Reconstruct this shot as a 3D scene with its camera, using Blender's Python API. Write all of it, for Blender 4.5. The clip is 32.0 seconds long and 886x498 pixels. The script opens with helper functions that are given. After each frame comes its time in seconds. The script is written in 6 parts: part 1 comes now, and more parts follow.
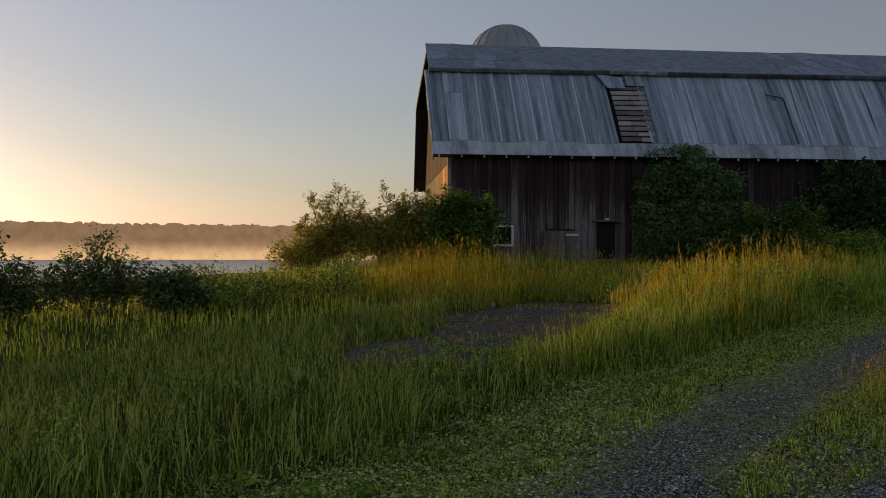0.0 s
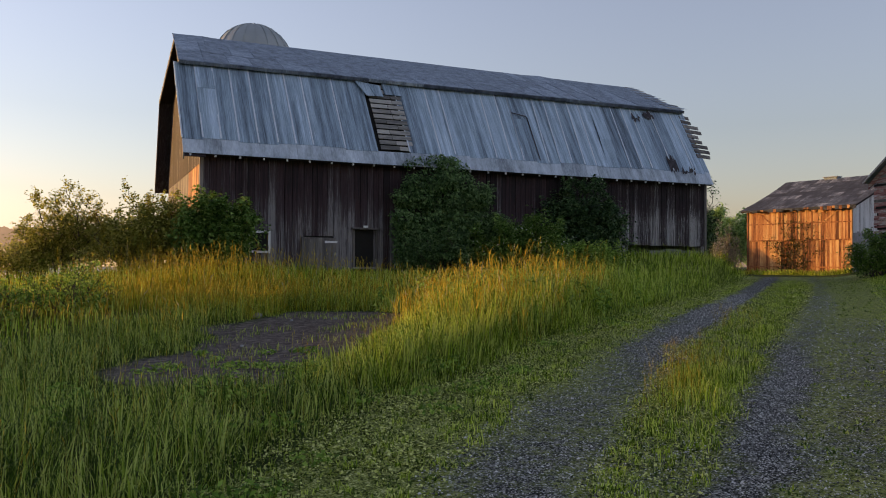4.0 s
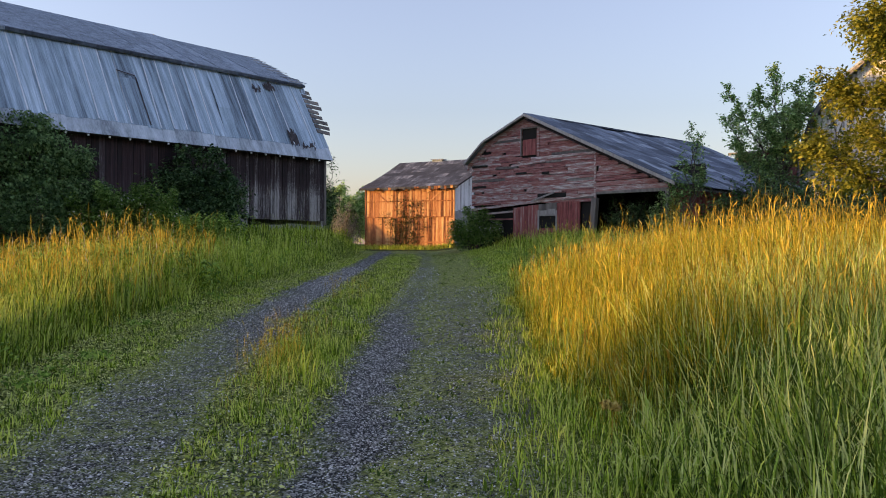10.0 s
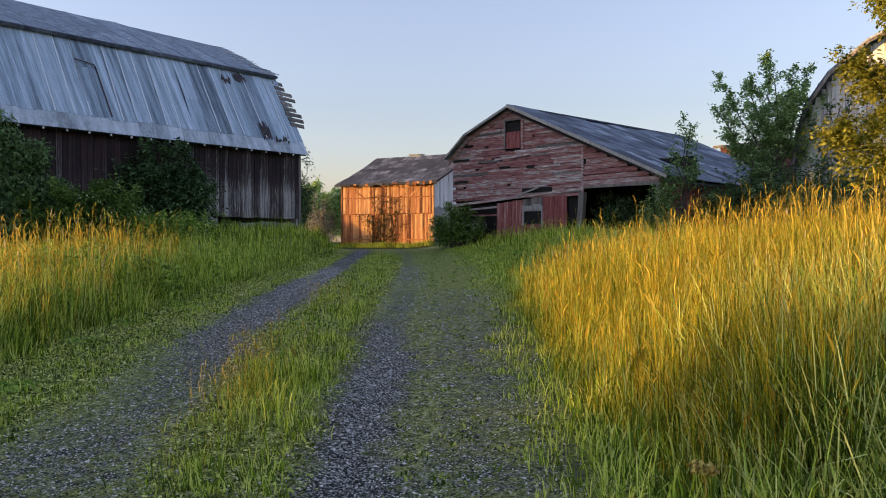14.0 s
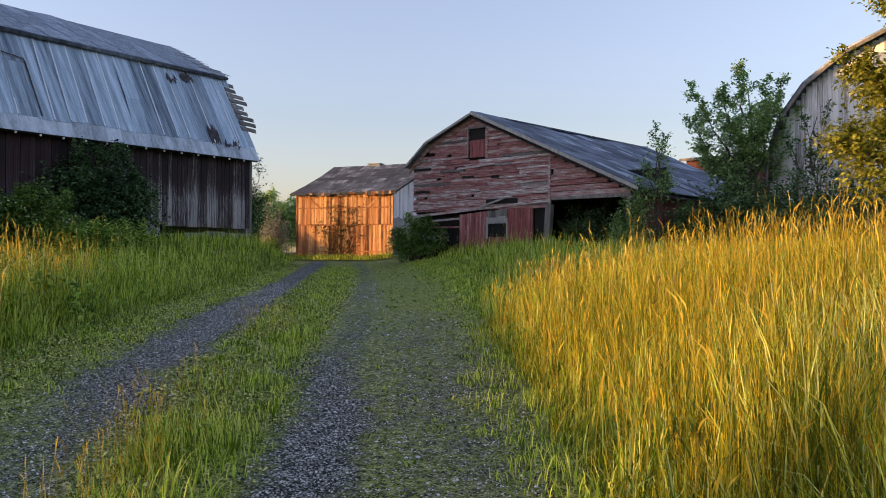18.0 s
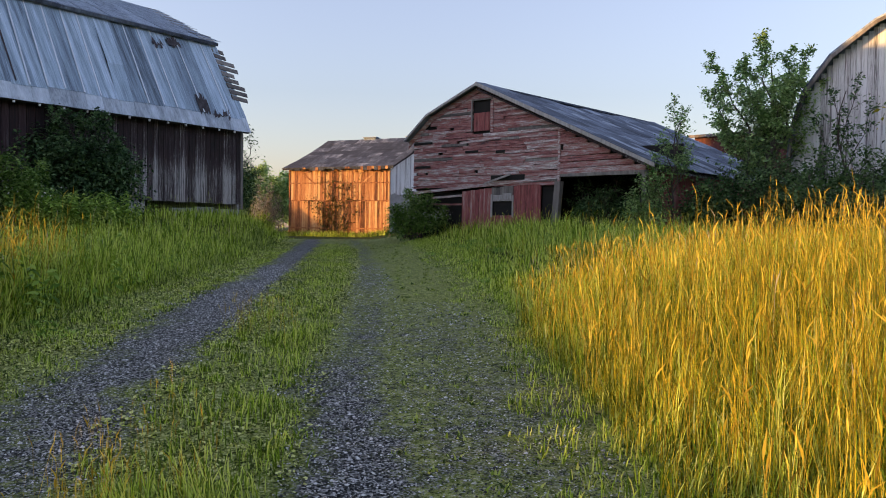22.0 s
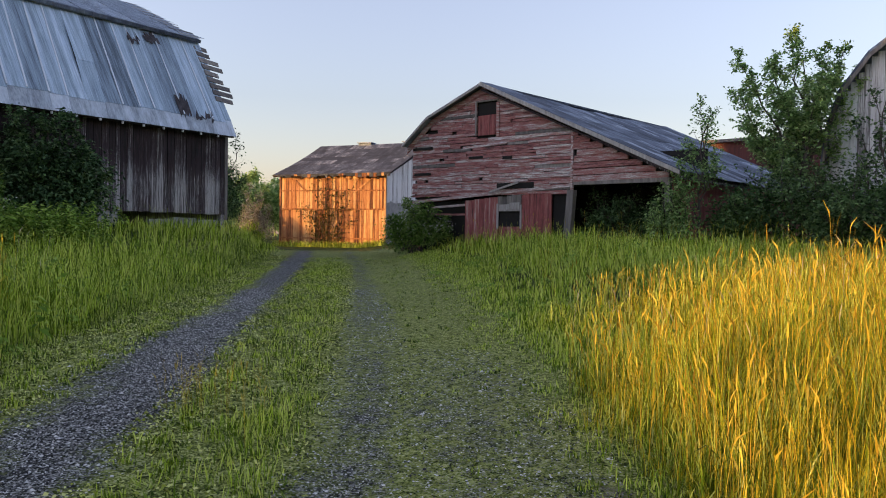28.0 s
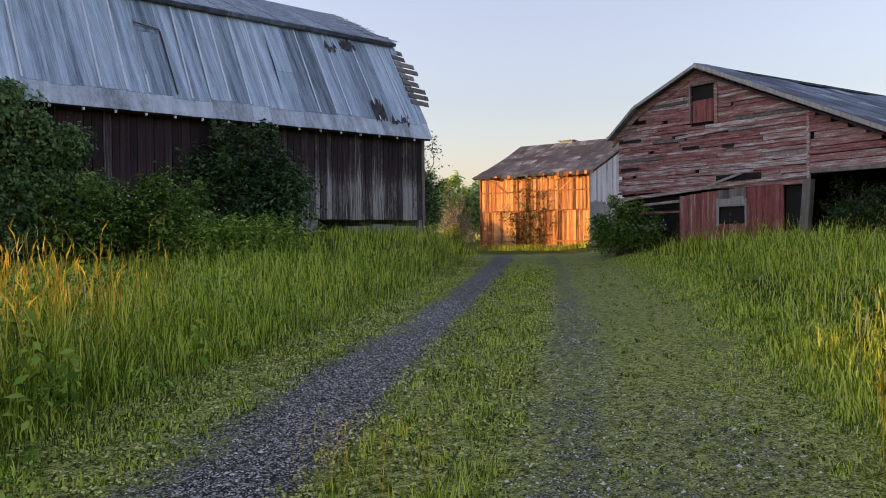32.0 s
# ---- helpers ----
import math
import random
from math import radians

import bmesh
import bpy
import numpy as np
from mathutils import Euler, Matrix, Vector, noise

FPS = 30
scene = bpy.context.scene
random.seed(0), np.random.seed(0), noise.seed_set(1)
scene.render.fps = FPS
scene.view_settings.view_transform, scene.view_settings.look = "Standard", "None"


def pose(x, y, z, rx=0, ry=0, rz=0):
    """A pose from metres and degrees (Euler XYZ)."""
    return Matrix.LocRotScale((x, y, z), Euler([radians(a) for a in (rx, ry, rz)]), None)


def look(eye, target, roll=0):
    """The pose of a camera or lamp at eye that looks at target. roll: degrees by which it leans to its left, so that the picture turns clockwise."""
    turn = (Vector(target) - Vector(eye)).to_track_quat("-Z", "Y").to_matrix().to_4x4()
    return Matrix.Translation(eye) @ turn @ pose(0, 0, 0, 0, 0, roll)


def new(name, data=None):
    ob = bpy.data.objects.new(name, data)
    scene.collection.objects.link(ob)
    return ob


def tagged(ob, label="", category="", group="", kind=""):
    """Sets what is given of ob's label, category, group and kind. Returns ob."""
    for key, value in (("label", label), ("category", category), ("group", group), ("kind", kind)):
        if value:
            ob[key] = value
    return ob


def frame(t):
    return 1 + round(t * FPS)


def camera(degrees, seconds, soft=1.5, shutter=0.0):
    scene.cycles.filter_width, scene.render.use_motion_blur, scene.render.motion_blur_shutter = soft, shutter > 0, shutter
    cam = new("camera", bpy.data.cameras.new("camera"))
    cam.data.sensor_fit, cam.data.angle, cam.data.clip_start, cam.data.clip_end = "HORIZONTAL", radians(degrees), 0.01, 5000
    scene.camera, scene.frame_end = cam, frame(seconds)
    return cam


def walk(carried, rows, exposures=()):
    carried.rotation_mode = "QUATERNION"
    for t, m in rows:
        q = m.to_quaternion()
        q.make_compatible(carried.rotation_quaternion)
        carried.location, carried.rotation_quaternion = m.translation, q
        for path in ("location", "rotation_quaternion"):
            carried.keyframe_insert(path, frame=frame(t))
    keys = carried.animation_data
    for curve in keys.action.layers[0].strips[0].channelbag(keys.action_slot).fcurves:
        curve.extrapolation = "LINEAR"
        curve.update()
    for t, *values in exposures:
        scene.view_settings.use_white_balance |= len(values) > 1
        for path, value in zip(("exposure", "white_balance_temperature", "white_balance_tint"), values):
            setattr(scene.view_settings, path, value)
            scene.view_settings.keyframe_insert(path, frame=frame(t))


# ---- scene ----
cam = camera(57.9, 32.0, soft=1.0)
PATH = [
    (0, (1.333, -0.342, 1.571), (1.263, 1.656, 1.586), 0.1),
    (0.5, (1.278, -0.295, 1.569), (1.266, 1.705, 1.588), 0.3),
    (1, (1.221, -0.226, 1.568), (1.261, 1.773, 1.583), 0.6),
    (1.5, (1.139, -0.15, 1.564), (1.234, 1.848, 1.583), 0.6),
    (2, (1.035, -0.062, 1.561), (1.206, 1.931, 1.584), 0.4),
    (2.5, (0.931, 0.05, 1.559), (1.189, 2.033, 1.581), 0.3),
    (4.5, (0.586, 0.543, 1.548), (1.259, 2.426, 1.591), 0.4),
    (5, (0.587, 0.553, 1.531), (1.352, 2.4, 1.574), 0.3),
    (5.5, (0.598, 0.522, 1.503), (1.474, 2.32, 1.541), 0.2),
    (6, (0.641, 0.56, 1.481), (1.624, 2.302, 1.52), 0.1),
    (6.5, (0.674, 0.578, 1.451), (1.72, 2.282, 1.487), 0.2),
    (7, (0.732, 0.624, 1.427), (1.862, 2.274, 1.457), 0.1),
    (7.5, (0.828, 0.645, 1.428), (2.013, 2.255, 1.453), 0.3),
    (8, (0.939, 0.683, 1.429), (2.141, 2.281, 1.45), 0.7),
    (8.5, (1.065, 0.805, 1.421), (2.313, 2.368, 1.43), 0.6),
    (9, (1.149, 0.93, 1.414), (2.47, 2.431, 1.42), 0.3),
    (9.5, (1.287, 1.074, 1.408), (2.651, 2.537, 1.401), 0.2),
    (10, (1.43, 1.2, 1.424), (2.79, 2.666, 1.411), 0.3),
    (10.5, (1.574, 1.328, 1.432), (2.94, 2.789, 1.426), 1.1),
    (11, (1.686, 1.5, 1.432), (3.053, 2.96, 1.419), 1.2),
    (11.5, (1.805, 1.693, 1.443), (3.177, 3.149, 1.431), 0.2),
    (12, (1.955, 1.874, 1.419), (3.326, 3.331, 1.403), 0.4),
    (12.5, (2.109, 2.068, 1.412), (3.478, 3.526, 1.411), 1.1),
    (13, (2.199, 2.267, 1.411), (3.569, 3.724, 1.405), 0.9),
    (13.5, (2.255, 2.424, 1.425), (3.657, 3.85, 1.411), -0.1),
    (14, (2.341, 2.57, 1.456), (3.746, 3.994, 1.435), -0.2),
    (14.5, (2.515, 2.701, 1.468), (3.919, 4.126, 1.459), 0.8),
    (16.5, (3.215, 3.371, 1.495), (4.622, 4.793, 1.513), 1.1),
    (17, (3.389, 3.577, 1.487), (4.804, 4.991, 1.5), 1.5),
    (17.5, (3.519, 3.798, 1.522), (4.982, 5.16, 1.535), 0.6),
    (18, (3.636, 3.942, 1.517), (5.112, 5.291, 1.525), 0.3),
    (18.5, (3.797, 4.111, 1.543), (5.267, 5.467, 1.563), 0.8),
    (19, (3.911, 4.305, 1.541), (5.373, 5.669, 1.554), 1.0),
    (19.5, (3.99, 4.522, 1.576), (5.45, 5.888, 1.585), 0.2),
    (20, (4.089, 4.69, 1.581), (5.547, 6.059, 1.576), 0.6),
    (20.5, (4.248, 4.887, 1.594), (5.701, 6.261, 1.585), 1.4),
    (21, (4.346, 5.099, 1.596), (5.808, 6.464, 1.582), 1.3),
    (21.5, (4.429, 5.292, 1.595), (5.923, 6.621, 1.549), 0.8),
    (22, (4.63, 5.444, 1.611), (6.121, 6.776, 1.56), 0.8),
    (22.5, (4.79, 5.601, 1.613), (6.271, 6.946, 1.58), 1.3),
    (23, (4.924, 5.809, 1.638), (6.404, 7.155, 1.619), 0.8),
    (23.5, (5.065, 5.983, 1.637), (6.557, 7.315, 1.626), -0.4),
    (24, (5.288, 6.135, 1.637), (6.778, 7.47, 1.627), -0.4),
    (24.5, (5.464, 6.294, 1.624), (6.948, 7.634, 1.627), -0.3),
    (25, (5.615, 6.491, 1.645), (7.111, 7.819, 1.65), -0.2),
    (25.5, (5.766, 6.615, 1.633), (7.34, 7.849, 1.637), -0.2),
    (27.5, (6.207, 7.28, 1.818), (7.796, 8.495, 1.79), 0.2),
    (28, (6.389, 7.408, 1.835), (7.89, 8.73, 1.8), 0.8),
    (28.5, (6.543, 7.597, 1.836), (7.999, 8.967, 1.791), 0.8),
    (29, (6.679, 7.803, 1.847), (8.109, 9.2, 1.8), 0.2),
    (29.5, (6.877, 7.971, 1.844), (8.244, 9.431, 1.794), -0.1),
    (30, (7.069, 8.138, 1.855), (8.37, 9.657, 1.804), -0.1),
    (30.5, (7.199, 8.326, 1.869), (8.483, 9.858, 1.808), -0.1),
    (31, (7.335, 8.5, 1.877), (8.611, 10.039, 1.831), -0.8),
    (31.5, (7.529, 8.652, 1.885), (8.72, 10.258, 1.841), -0.8),
    (32, (7.71, 8.804, 1.887), (8.832, 10.459, 1.855), -0.7),
]
walk(cam, [(t, look(eye, target, roll)) for t, eye, target, roll in PATH], [(0.0, 0.62, 6900, 26), (2.5, 0.92, 6800, 26), (4.5, 1.62, 6450, 29), (6.0, 1.84, 6300, 31), (11.0, 1.95, 6100, 29), (17.0, 1.93, 6100, 29), (24.0, 2.04, 6200, 30), (28.0, 2.06, 6350, 30), (32.0, 2.1, 6600, 31)])


# ---- world, sun, exposure ----
SUN_YAW, SUN_UP = 51.5, 4.1          # degrees left of +Y, degrees above the horizon
world = bpy.data.worlds.new("world")
scene.world = world
world.use_nodes = True
wt = world.node_tree
sky = wt.nodes.new("ShaderNodeTexSky")
sky.sky_type, sky.sun_disc = "NISHITA", False
sky.sun_elevation, sky.sun_rotation = radians(SUN_UP), radians(-SUN_YAW)
sky.altitude, sky.air_density, sky.dust_density, sky.ozone_density = 0, 1.3, 0.65, 3.0
hsv = wt.nodes.new("ShaderNodeHueSaturation")
hsv.inputs["Saturation"].default_value = 0.6
wt.links.new(sky.outputs[0], hsv.inputs["Color"])
wt.links.new(hsv.outputs[0], wt.nodes["Background"].inputs[0])
wt.nodes["Background"].inputs[1].default_value = 0.15
sun = new("sun", bpy.data.lights.new("sun", "SUN"))
sun.data.energy, sun.data.angle, sun.data.color = 2.2, radians(0.6), (1.0, 0.59, 0.15)
sv = Vector((-math.sin(radians(SUN_YAW)) * math.cos(radians(SUN_UP)), math.cos(radians(SUN_YAW)) * math.cos(radians(SUN_UP)), math.sin(radians(SUN_UP))))
sun.matrix_world = look(sv * 200, (0, 0, 0))


# ---- materials ----
def surf(name, colors, scale=4.0, rough=0.85, bump=0.3, stretch=(1, 1, 1), fine=40.0, rand=0.0, metal=0.0, islands=False, translucent=0.0, wear=None, rough_var=0.1, detail_mix=0.35, bump_dist=0.01, lo=0.3, hi=0.72):
    """A surface with variation at two scales; colors: dark to light stops. rand: how much each object differs."""
    m = bpy.data.materials.new(name)
    m.use_nodes = True
    t = m.node_tree
    N, K = t.nodes, t.links
    bs = N["Principled BSDF"]
    co = N.new("ShaderNodeTexCoord")
    mp = N.new("ShaderNodeMapping")
    mp.inputs["Scale"].default_value = stretch
    K.new(co.outputs["Object"], mp.inputs[0])
    vec = mp.outputs[0]
    info = N.new("ShaderNodeObjectInfo")
    if rand:
        ad = N.new("ShaderNodeVectorMath")
        ad.operation = "MULTIPLY_ADD"
        K.new(info.outputs["Random"], ad.inputs[0])
        ad.inputs[1].default_value = (37.0, 23.0, 11.0)
        K.new(vec, ad.inputs[2])
        vec = ad.outputs[0]
    n1, n2 = N.new("ShaderNodeTexNoise"), N.new("ShaderNodeTexNoise")
    for n, s, d in ((n1, scale, 4.0), (n2, fine, 3.0)):
        n.inputs["Scale"].default_value, n.inputs["Detail"].default_value, n.inputs["Roughness"].default_value = s, d, 0.6
        K.new(vec, n.inputs["Vector"])
    mx = N.new("ShaderNodeMix")
    mx.inputs[0].default_value = detail_mix
    K.new(n1.outputs[0], mx.inputs[2])
    K.new(n2.outputs[0], mx.inputs[3])
    val = mx.outputs[0]
    if rand or islands:
        src = info.outputs["Random"]
        if islands:
            src = N.new("ShaderNodeNewGeometry").outputs["Random Per Island"]
        mr = N.new("ShaderNodeMath")
        mr.operation = "MULTIPLY_ADD"
        K.new(src, mr.inputs[0])
        mr.inputs[1].default_value = rand or 0.5
        sb = N.new("ShaderNodeMath")
        sb.operation = "SUBTRACT"
        K.new(val, sb.inputs[0])
        sb.inputs[1].default_value = (rand or 0.5) / 2
        K.new(sb.outputs[0], mr.inputs[2])
        val = mr.outputs[0]
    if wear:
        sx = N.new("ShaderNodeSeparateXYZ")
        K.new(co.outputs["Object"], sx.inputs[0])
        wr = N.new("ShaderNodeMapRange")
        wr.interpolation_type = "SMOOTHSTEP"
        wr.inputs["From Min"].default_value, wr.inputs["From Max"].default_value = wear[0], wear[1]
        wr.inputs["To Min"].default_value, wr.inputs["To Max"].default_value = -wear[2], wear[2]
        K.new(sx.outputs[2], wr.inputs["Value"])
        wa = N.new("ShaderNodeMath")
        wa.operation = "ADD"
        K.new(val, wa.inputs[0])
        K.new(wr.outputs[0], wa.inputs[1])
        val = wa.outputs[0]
    rp = N.new("ShaderNodeValToRGB")
    el = rp.color_ramp.elements
    for i, c in enumerate(colors):
        p = lo + (hi - lo) * i / max(1, len(colors) - 1)
        e = el[0] if i == 0 else el[-1] if i == len(colors) - 1 else el.new(p)
        e.position, e.color = p, (*c, 1)
    K.new(val, rp.inputs[0])
    K.new(rp.outputs[0], bs.inputs["Base Color"])
    bs.inputs["Metallic"].default_value = metal
    rm = N.new("ShaderNodeMapRange")
    rm.inputs["To Min"].default_value, rm.inputs["To Max"].default_value = rough - rough_var, min(1, rough + rough_var)
    K.new(n1.outputs[0], rm.inputs["Value"])
    K.new(rm.outputs[0], bs.inputs["Roughness"])
    if bump:
        bp = N.new("ShaderNodeBump")
        bp.inputs["Strength"].default_value, bp.inputs["Distance"].default_value = bump, bump_dist
        K.new(mx.outputs[0], bp.inputs["Height"])
        K.new(bp.outputs[0], bs.inputs["Normal"])
    if translucent:
        tr = N.new("ShaderNodeBsdfTranslucent")
        K.new(rp.outputs[0], tr.inputs[0])
        ms = N.new("ShaderNodeMixShader")
        ms.inputs[0].default_value = translucent
        K.new(bs.outputs[0], ms.inputs[1])
        K.new(tr.outputs[0], ms.inputs[2])
        K.new(ms.outputs[0], N["Material Output"].inputs[0])
        bs.inputs["Specular IOR Level"].default_value = 0.08
    return m


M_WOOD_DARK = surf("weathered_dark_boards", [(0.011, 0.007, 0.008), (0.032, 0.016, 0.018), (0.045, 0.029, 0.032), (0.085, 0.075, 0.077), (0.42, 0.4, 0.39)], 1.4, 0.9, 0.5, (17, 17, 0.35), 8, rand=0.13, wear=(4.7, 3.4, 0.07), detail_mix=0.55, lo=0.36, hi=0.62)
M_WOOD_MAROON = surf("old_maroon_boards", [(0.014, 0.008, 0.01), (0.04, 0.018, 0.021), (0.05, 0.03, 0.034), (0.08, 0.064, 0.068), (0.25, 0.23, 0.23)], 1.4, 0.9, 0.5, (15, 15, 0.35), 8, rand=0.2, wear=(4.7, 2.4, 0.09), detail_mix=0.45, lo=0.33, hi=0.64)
M_WOOD_GREY = surf("grey_weathered_wood", [(0.09, 0.08, 0.075), (0.18, 0.16, 0.145), (0.32, 0.29, 0.26)], 1.5, 0.9, 0.5, (6, 6, 0.5), 9, rand=0.3)
M_WOOD_RED = surf("peeling_red_clapboard", [(0.04, 0.025, 0.026), (0.22, 0.082, 0.076), (0.35, 0.125, 0.112), (0.36, 0.21, 0.19), (0.46, 0.38, 0.355), (0.7, 0.65, 0.62)], 1.5, 0.9, 0.6, (1, 1.3, 14), 9, rand=0.17, detail_mix=0.38, lo=0.32, hi=0.66)
M_RED_PAINT = surf("faded_red_paint", [(0.1, 0.035, 0.033), (0.3, 0.075, 0.068), (0.36, 0.14, 0.12), (0.5, 0.36, 0.32)], 1.8, 0.8, 0.4, (5, 5, 0.5), 9, rand=0.16, lo=0.34, hi=0.7)
M_WOOD_SHED = surf("bare_orange_brown_boards", [(0.1, 0.033, 0.015), (0.37, 0.145, 0.056), (0.54, 0.27, 0.11), (0.7, 0.46, 0.22)], 1.5, 0.85, 0.5, (6, 6, 0.4), 9, rand=0.42)
M_WHITE_WOOD = surf("peeling_white_boards", [(0.17, 0.16, 0.155), (0.55, 0.54, 0.53), (0.74, 0.74, 0.74), (0.8, 0.8, 0.8)], 1.2, 0.85, 0.4, (9, 9, 0.35), 8, rand=0.2, detail_mix=0.45, lo=0.34, hi=0.6)
M_TIN = surf("weathered_galvanised_tin", [(0.06, 0.085, 0.11), (0.17, 0.23, 0.295), (0.3, 0.4, 0.49), (0.46, 0.58, 0.7), (0.7, 0.8, 0.9)], 0.9, 0.6, 0.2, (5.2, 0.25, 0.1), 9, rand=0.14, metal=0.15, detail_mix=0.4, lo=0.32, hi=0.71)
M_SEAM = surf("bright_tin_seam", [(0.5, 0.55, 0.6), (0.85, 0.9, 0.95)], 3, 0.5, 0, (3, 1, 0.3), metal=0.3)
M_TIN_UP = surf("dull_tin_shingle", [(0.07, 0.09, 0.11), (0.2, 0.245, 0.295), (0.33, 0.39, 0.47), (0.56, 0.63, 0.71)], 1.6, 0.7, 0.4, (2, 2, 2), 9, rand=0.12, metal=0.2, detail_mix=0.5)
M_SHINGLE = surf("weathered_grey_roofing", [(0.025, 0.034, 0.052), (0.08, 0.1, 0.14), (0.16, 0.195, 0.25), (0.42, 0.47, 0.54)], 0.9, 0.8, 0.4, (3.5, 0.5, 1), 8, rand=0.3)
M_WHITE = surf("white_paint", [(0.7, 0.7, 0.68), (0.8, 0.8, 0.79)], 3, 0.6, 0.1)
M_SILO = surf("pale_domed_metal", [(0.3, 0.33, 0.33), (0.42, 0.45, 0.45)], 0.6, 0.5, 0.1, metal=0.4)
M_CONC = surf("grey_block", [(0.2, 0.2, 0.2), (0.42, 0.42, 0.4)], 3, 0.9, 0.4)
# near-black colour painted as shade in openings, gaps and behind boards
M_DARK = surf("inside_shade_black", [(0.008, 0.007, 0.006), (0.02, 0.017, 0.015)], 3, 0.95, 0.2)
M_GRASS = surf("green_meadow_grass", [(0.1, 0.17, 0.012), (0.275, 0.425, 0.028), (0.48, 0.62, 0.055), (0.66, 0.74, 0.15)], 1.1, 0.5, 0, fine=4.0, islands=True, rand=0.9, translucent=0.3)
M_STRAW = surf("straw_coloured_stems", [(0.1, 0.112, 0.005), (0.255, 0.245, 0.007), (0.45, 0.385, 0.009), (0.63, 0.51, 0.028)], 0.4, 0.6, 0, fine=2, islands=True, rand=0.95, translucent=0.25)
M_LEAF = surf("dark_green_leaves", [(0.034, 0.07, 0.024), (0.095, 0.18, 0.058), (0.21, 0.33, 0.125)], 0.6, 0.5, 0, fine=3, islands=True, translucent=0.3)
M_LEAF2 = surf("light_green_leaves", [(0.09, 0.18, 0.026), (0.23, 0.39, 0.055), (0.43, 0.58, 0.12)], 0.6, 0.5, 0, fine=3, islands=True, translucent=0.4)
M_LEAF3 = surf("pale_green_leaves", [(0.11, 0.215, 0.065), (0.29, 0.46, 0.15), (0.5, 0.66, 0.27)], 0.6, 0.5, 0, fine=3, islands=True, translucent=0.4)
M_GOLD = surf("golden_green_leaves", [(0.08, 0.105, 0.012), (0.26, 0.275, 0.03), (0.46, 0.45, 0.08)], 0.6, 0.5, 0, fine=3, islands=True, translucent=0.4)
# meadow green darkened in colour for the shade of the hedge
M_FIELD = surf("field_grass_shade_in_colour", [(0.045, 0.09, 0.013), (0.155, 0.245, 0.026), (0.31, 0.41, 0.05), (0.5, 0.57, 0.14)], 1.1, 0.5, 0, fine=4.0, islands=True, rand=0.9, translucent=0.3)
M_CLOVER = surf("grey_green_clover", [(0.06, 0.085, 0.014), (0.29, 0.35, 0.05), (0.5, 0.56, 0.11), (0.72, 0.74, 0.27)], 0.6, 0.7, 0, fine=3, islands=True, rand=0.9, translucent=0.15)
# leaf green darkened in colour for the low-lit shrubs
M_LEAF4 = surf("shade_darkened_leaves", [(0.024, 0.055, 0.022), (0.07, 0.14, 0.055), (0.18, 0.29, 0.12)], 0.6, 0.5, 0, fine=3, islands=True, translucent=0.25)
M_LEAF5 = surf("mid_green_leaves", [(0.05, 0.11, 0.02), (0.14, 0.26, 0.048), (0.3, 0.44, 0.12)], 0.6, 0.5, 0, fine=3, islands=True, translucent=0.35)
# olive lifted and warmed in colour to look backlit
M_OLIVE = surf("backlit_olive_leaves", [(0.15, 0.17, 0.03), (0.36, 0.37, 0.075), (0.56, 0.54, 0.15)], 0.6, 0.5, 0, fine=3, islands=True, translucent=0.55)
M_LUSH = surf("lush_blue_green_blades", [(0.07, 0.13, 0.014), (0.31, 0.46, 0.05), (0.54, 0.68, 0.11), (0.74, 0.8, 0.28)], 0.5, 0.5, 0, fine=2, islands=True, rand=0.95, translucent=0.22)
M_SEED = surf("dry_seed_heads", [(0.28, 0.195, 0.02), (0.52, 0.38, 0.03), (0.7, 0.54, 0.08)], 0.4, 0.7, 0, fine=2, islands=True, rand=0.7, translucent=0.3)
M_PLUME = surf("pale_grass_plumes", [(0.4, 0.38, 0.26), (0.62, 0.58, 0.42)], 0.4, 0.7, 0, fine=2, islands=True, rand=0.5, translucent=0.35)
M_PETAL = surf("white_petals", [(0.6, 0.58, 0.52), (0.8, 0.79, 0.74)], 3, 0.6, 0, islands=True, translucent=0.3)
M_BARK = surf("grey_brown_bark", [(0.04, 0.03, 0.025), (0.12, 0.1, 0.08)], 3, 0.95, 0.6, (4, 4, 0.6))
M_STONE = surf("gravel_stones", [(0.02, 0.02, 0.018), (0.11, 0.11, 0.1), (0.3, 0.3, 0.275), (0.72, 0.71, 0.66)], 30.0, 0.85, 0, islands=True, rand=0.7)


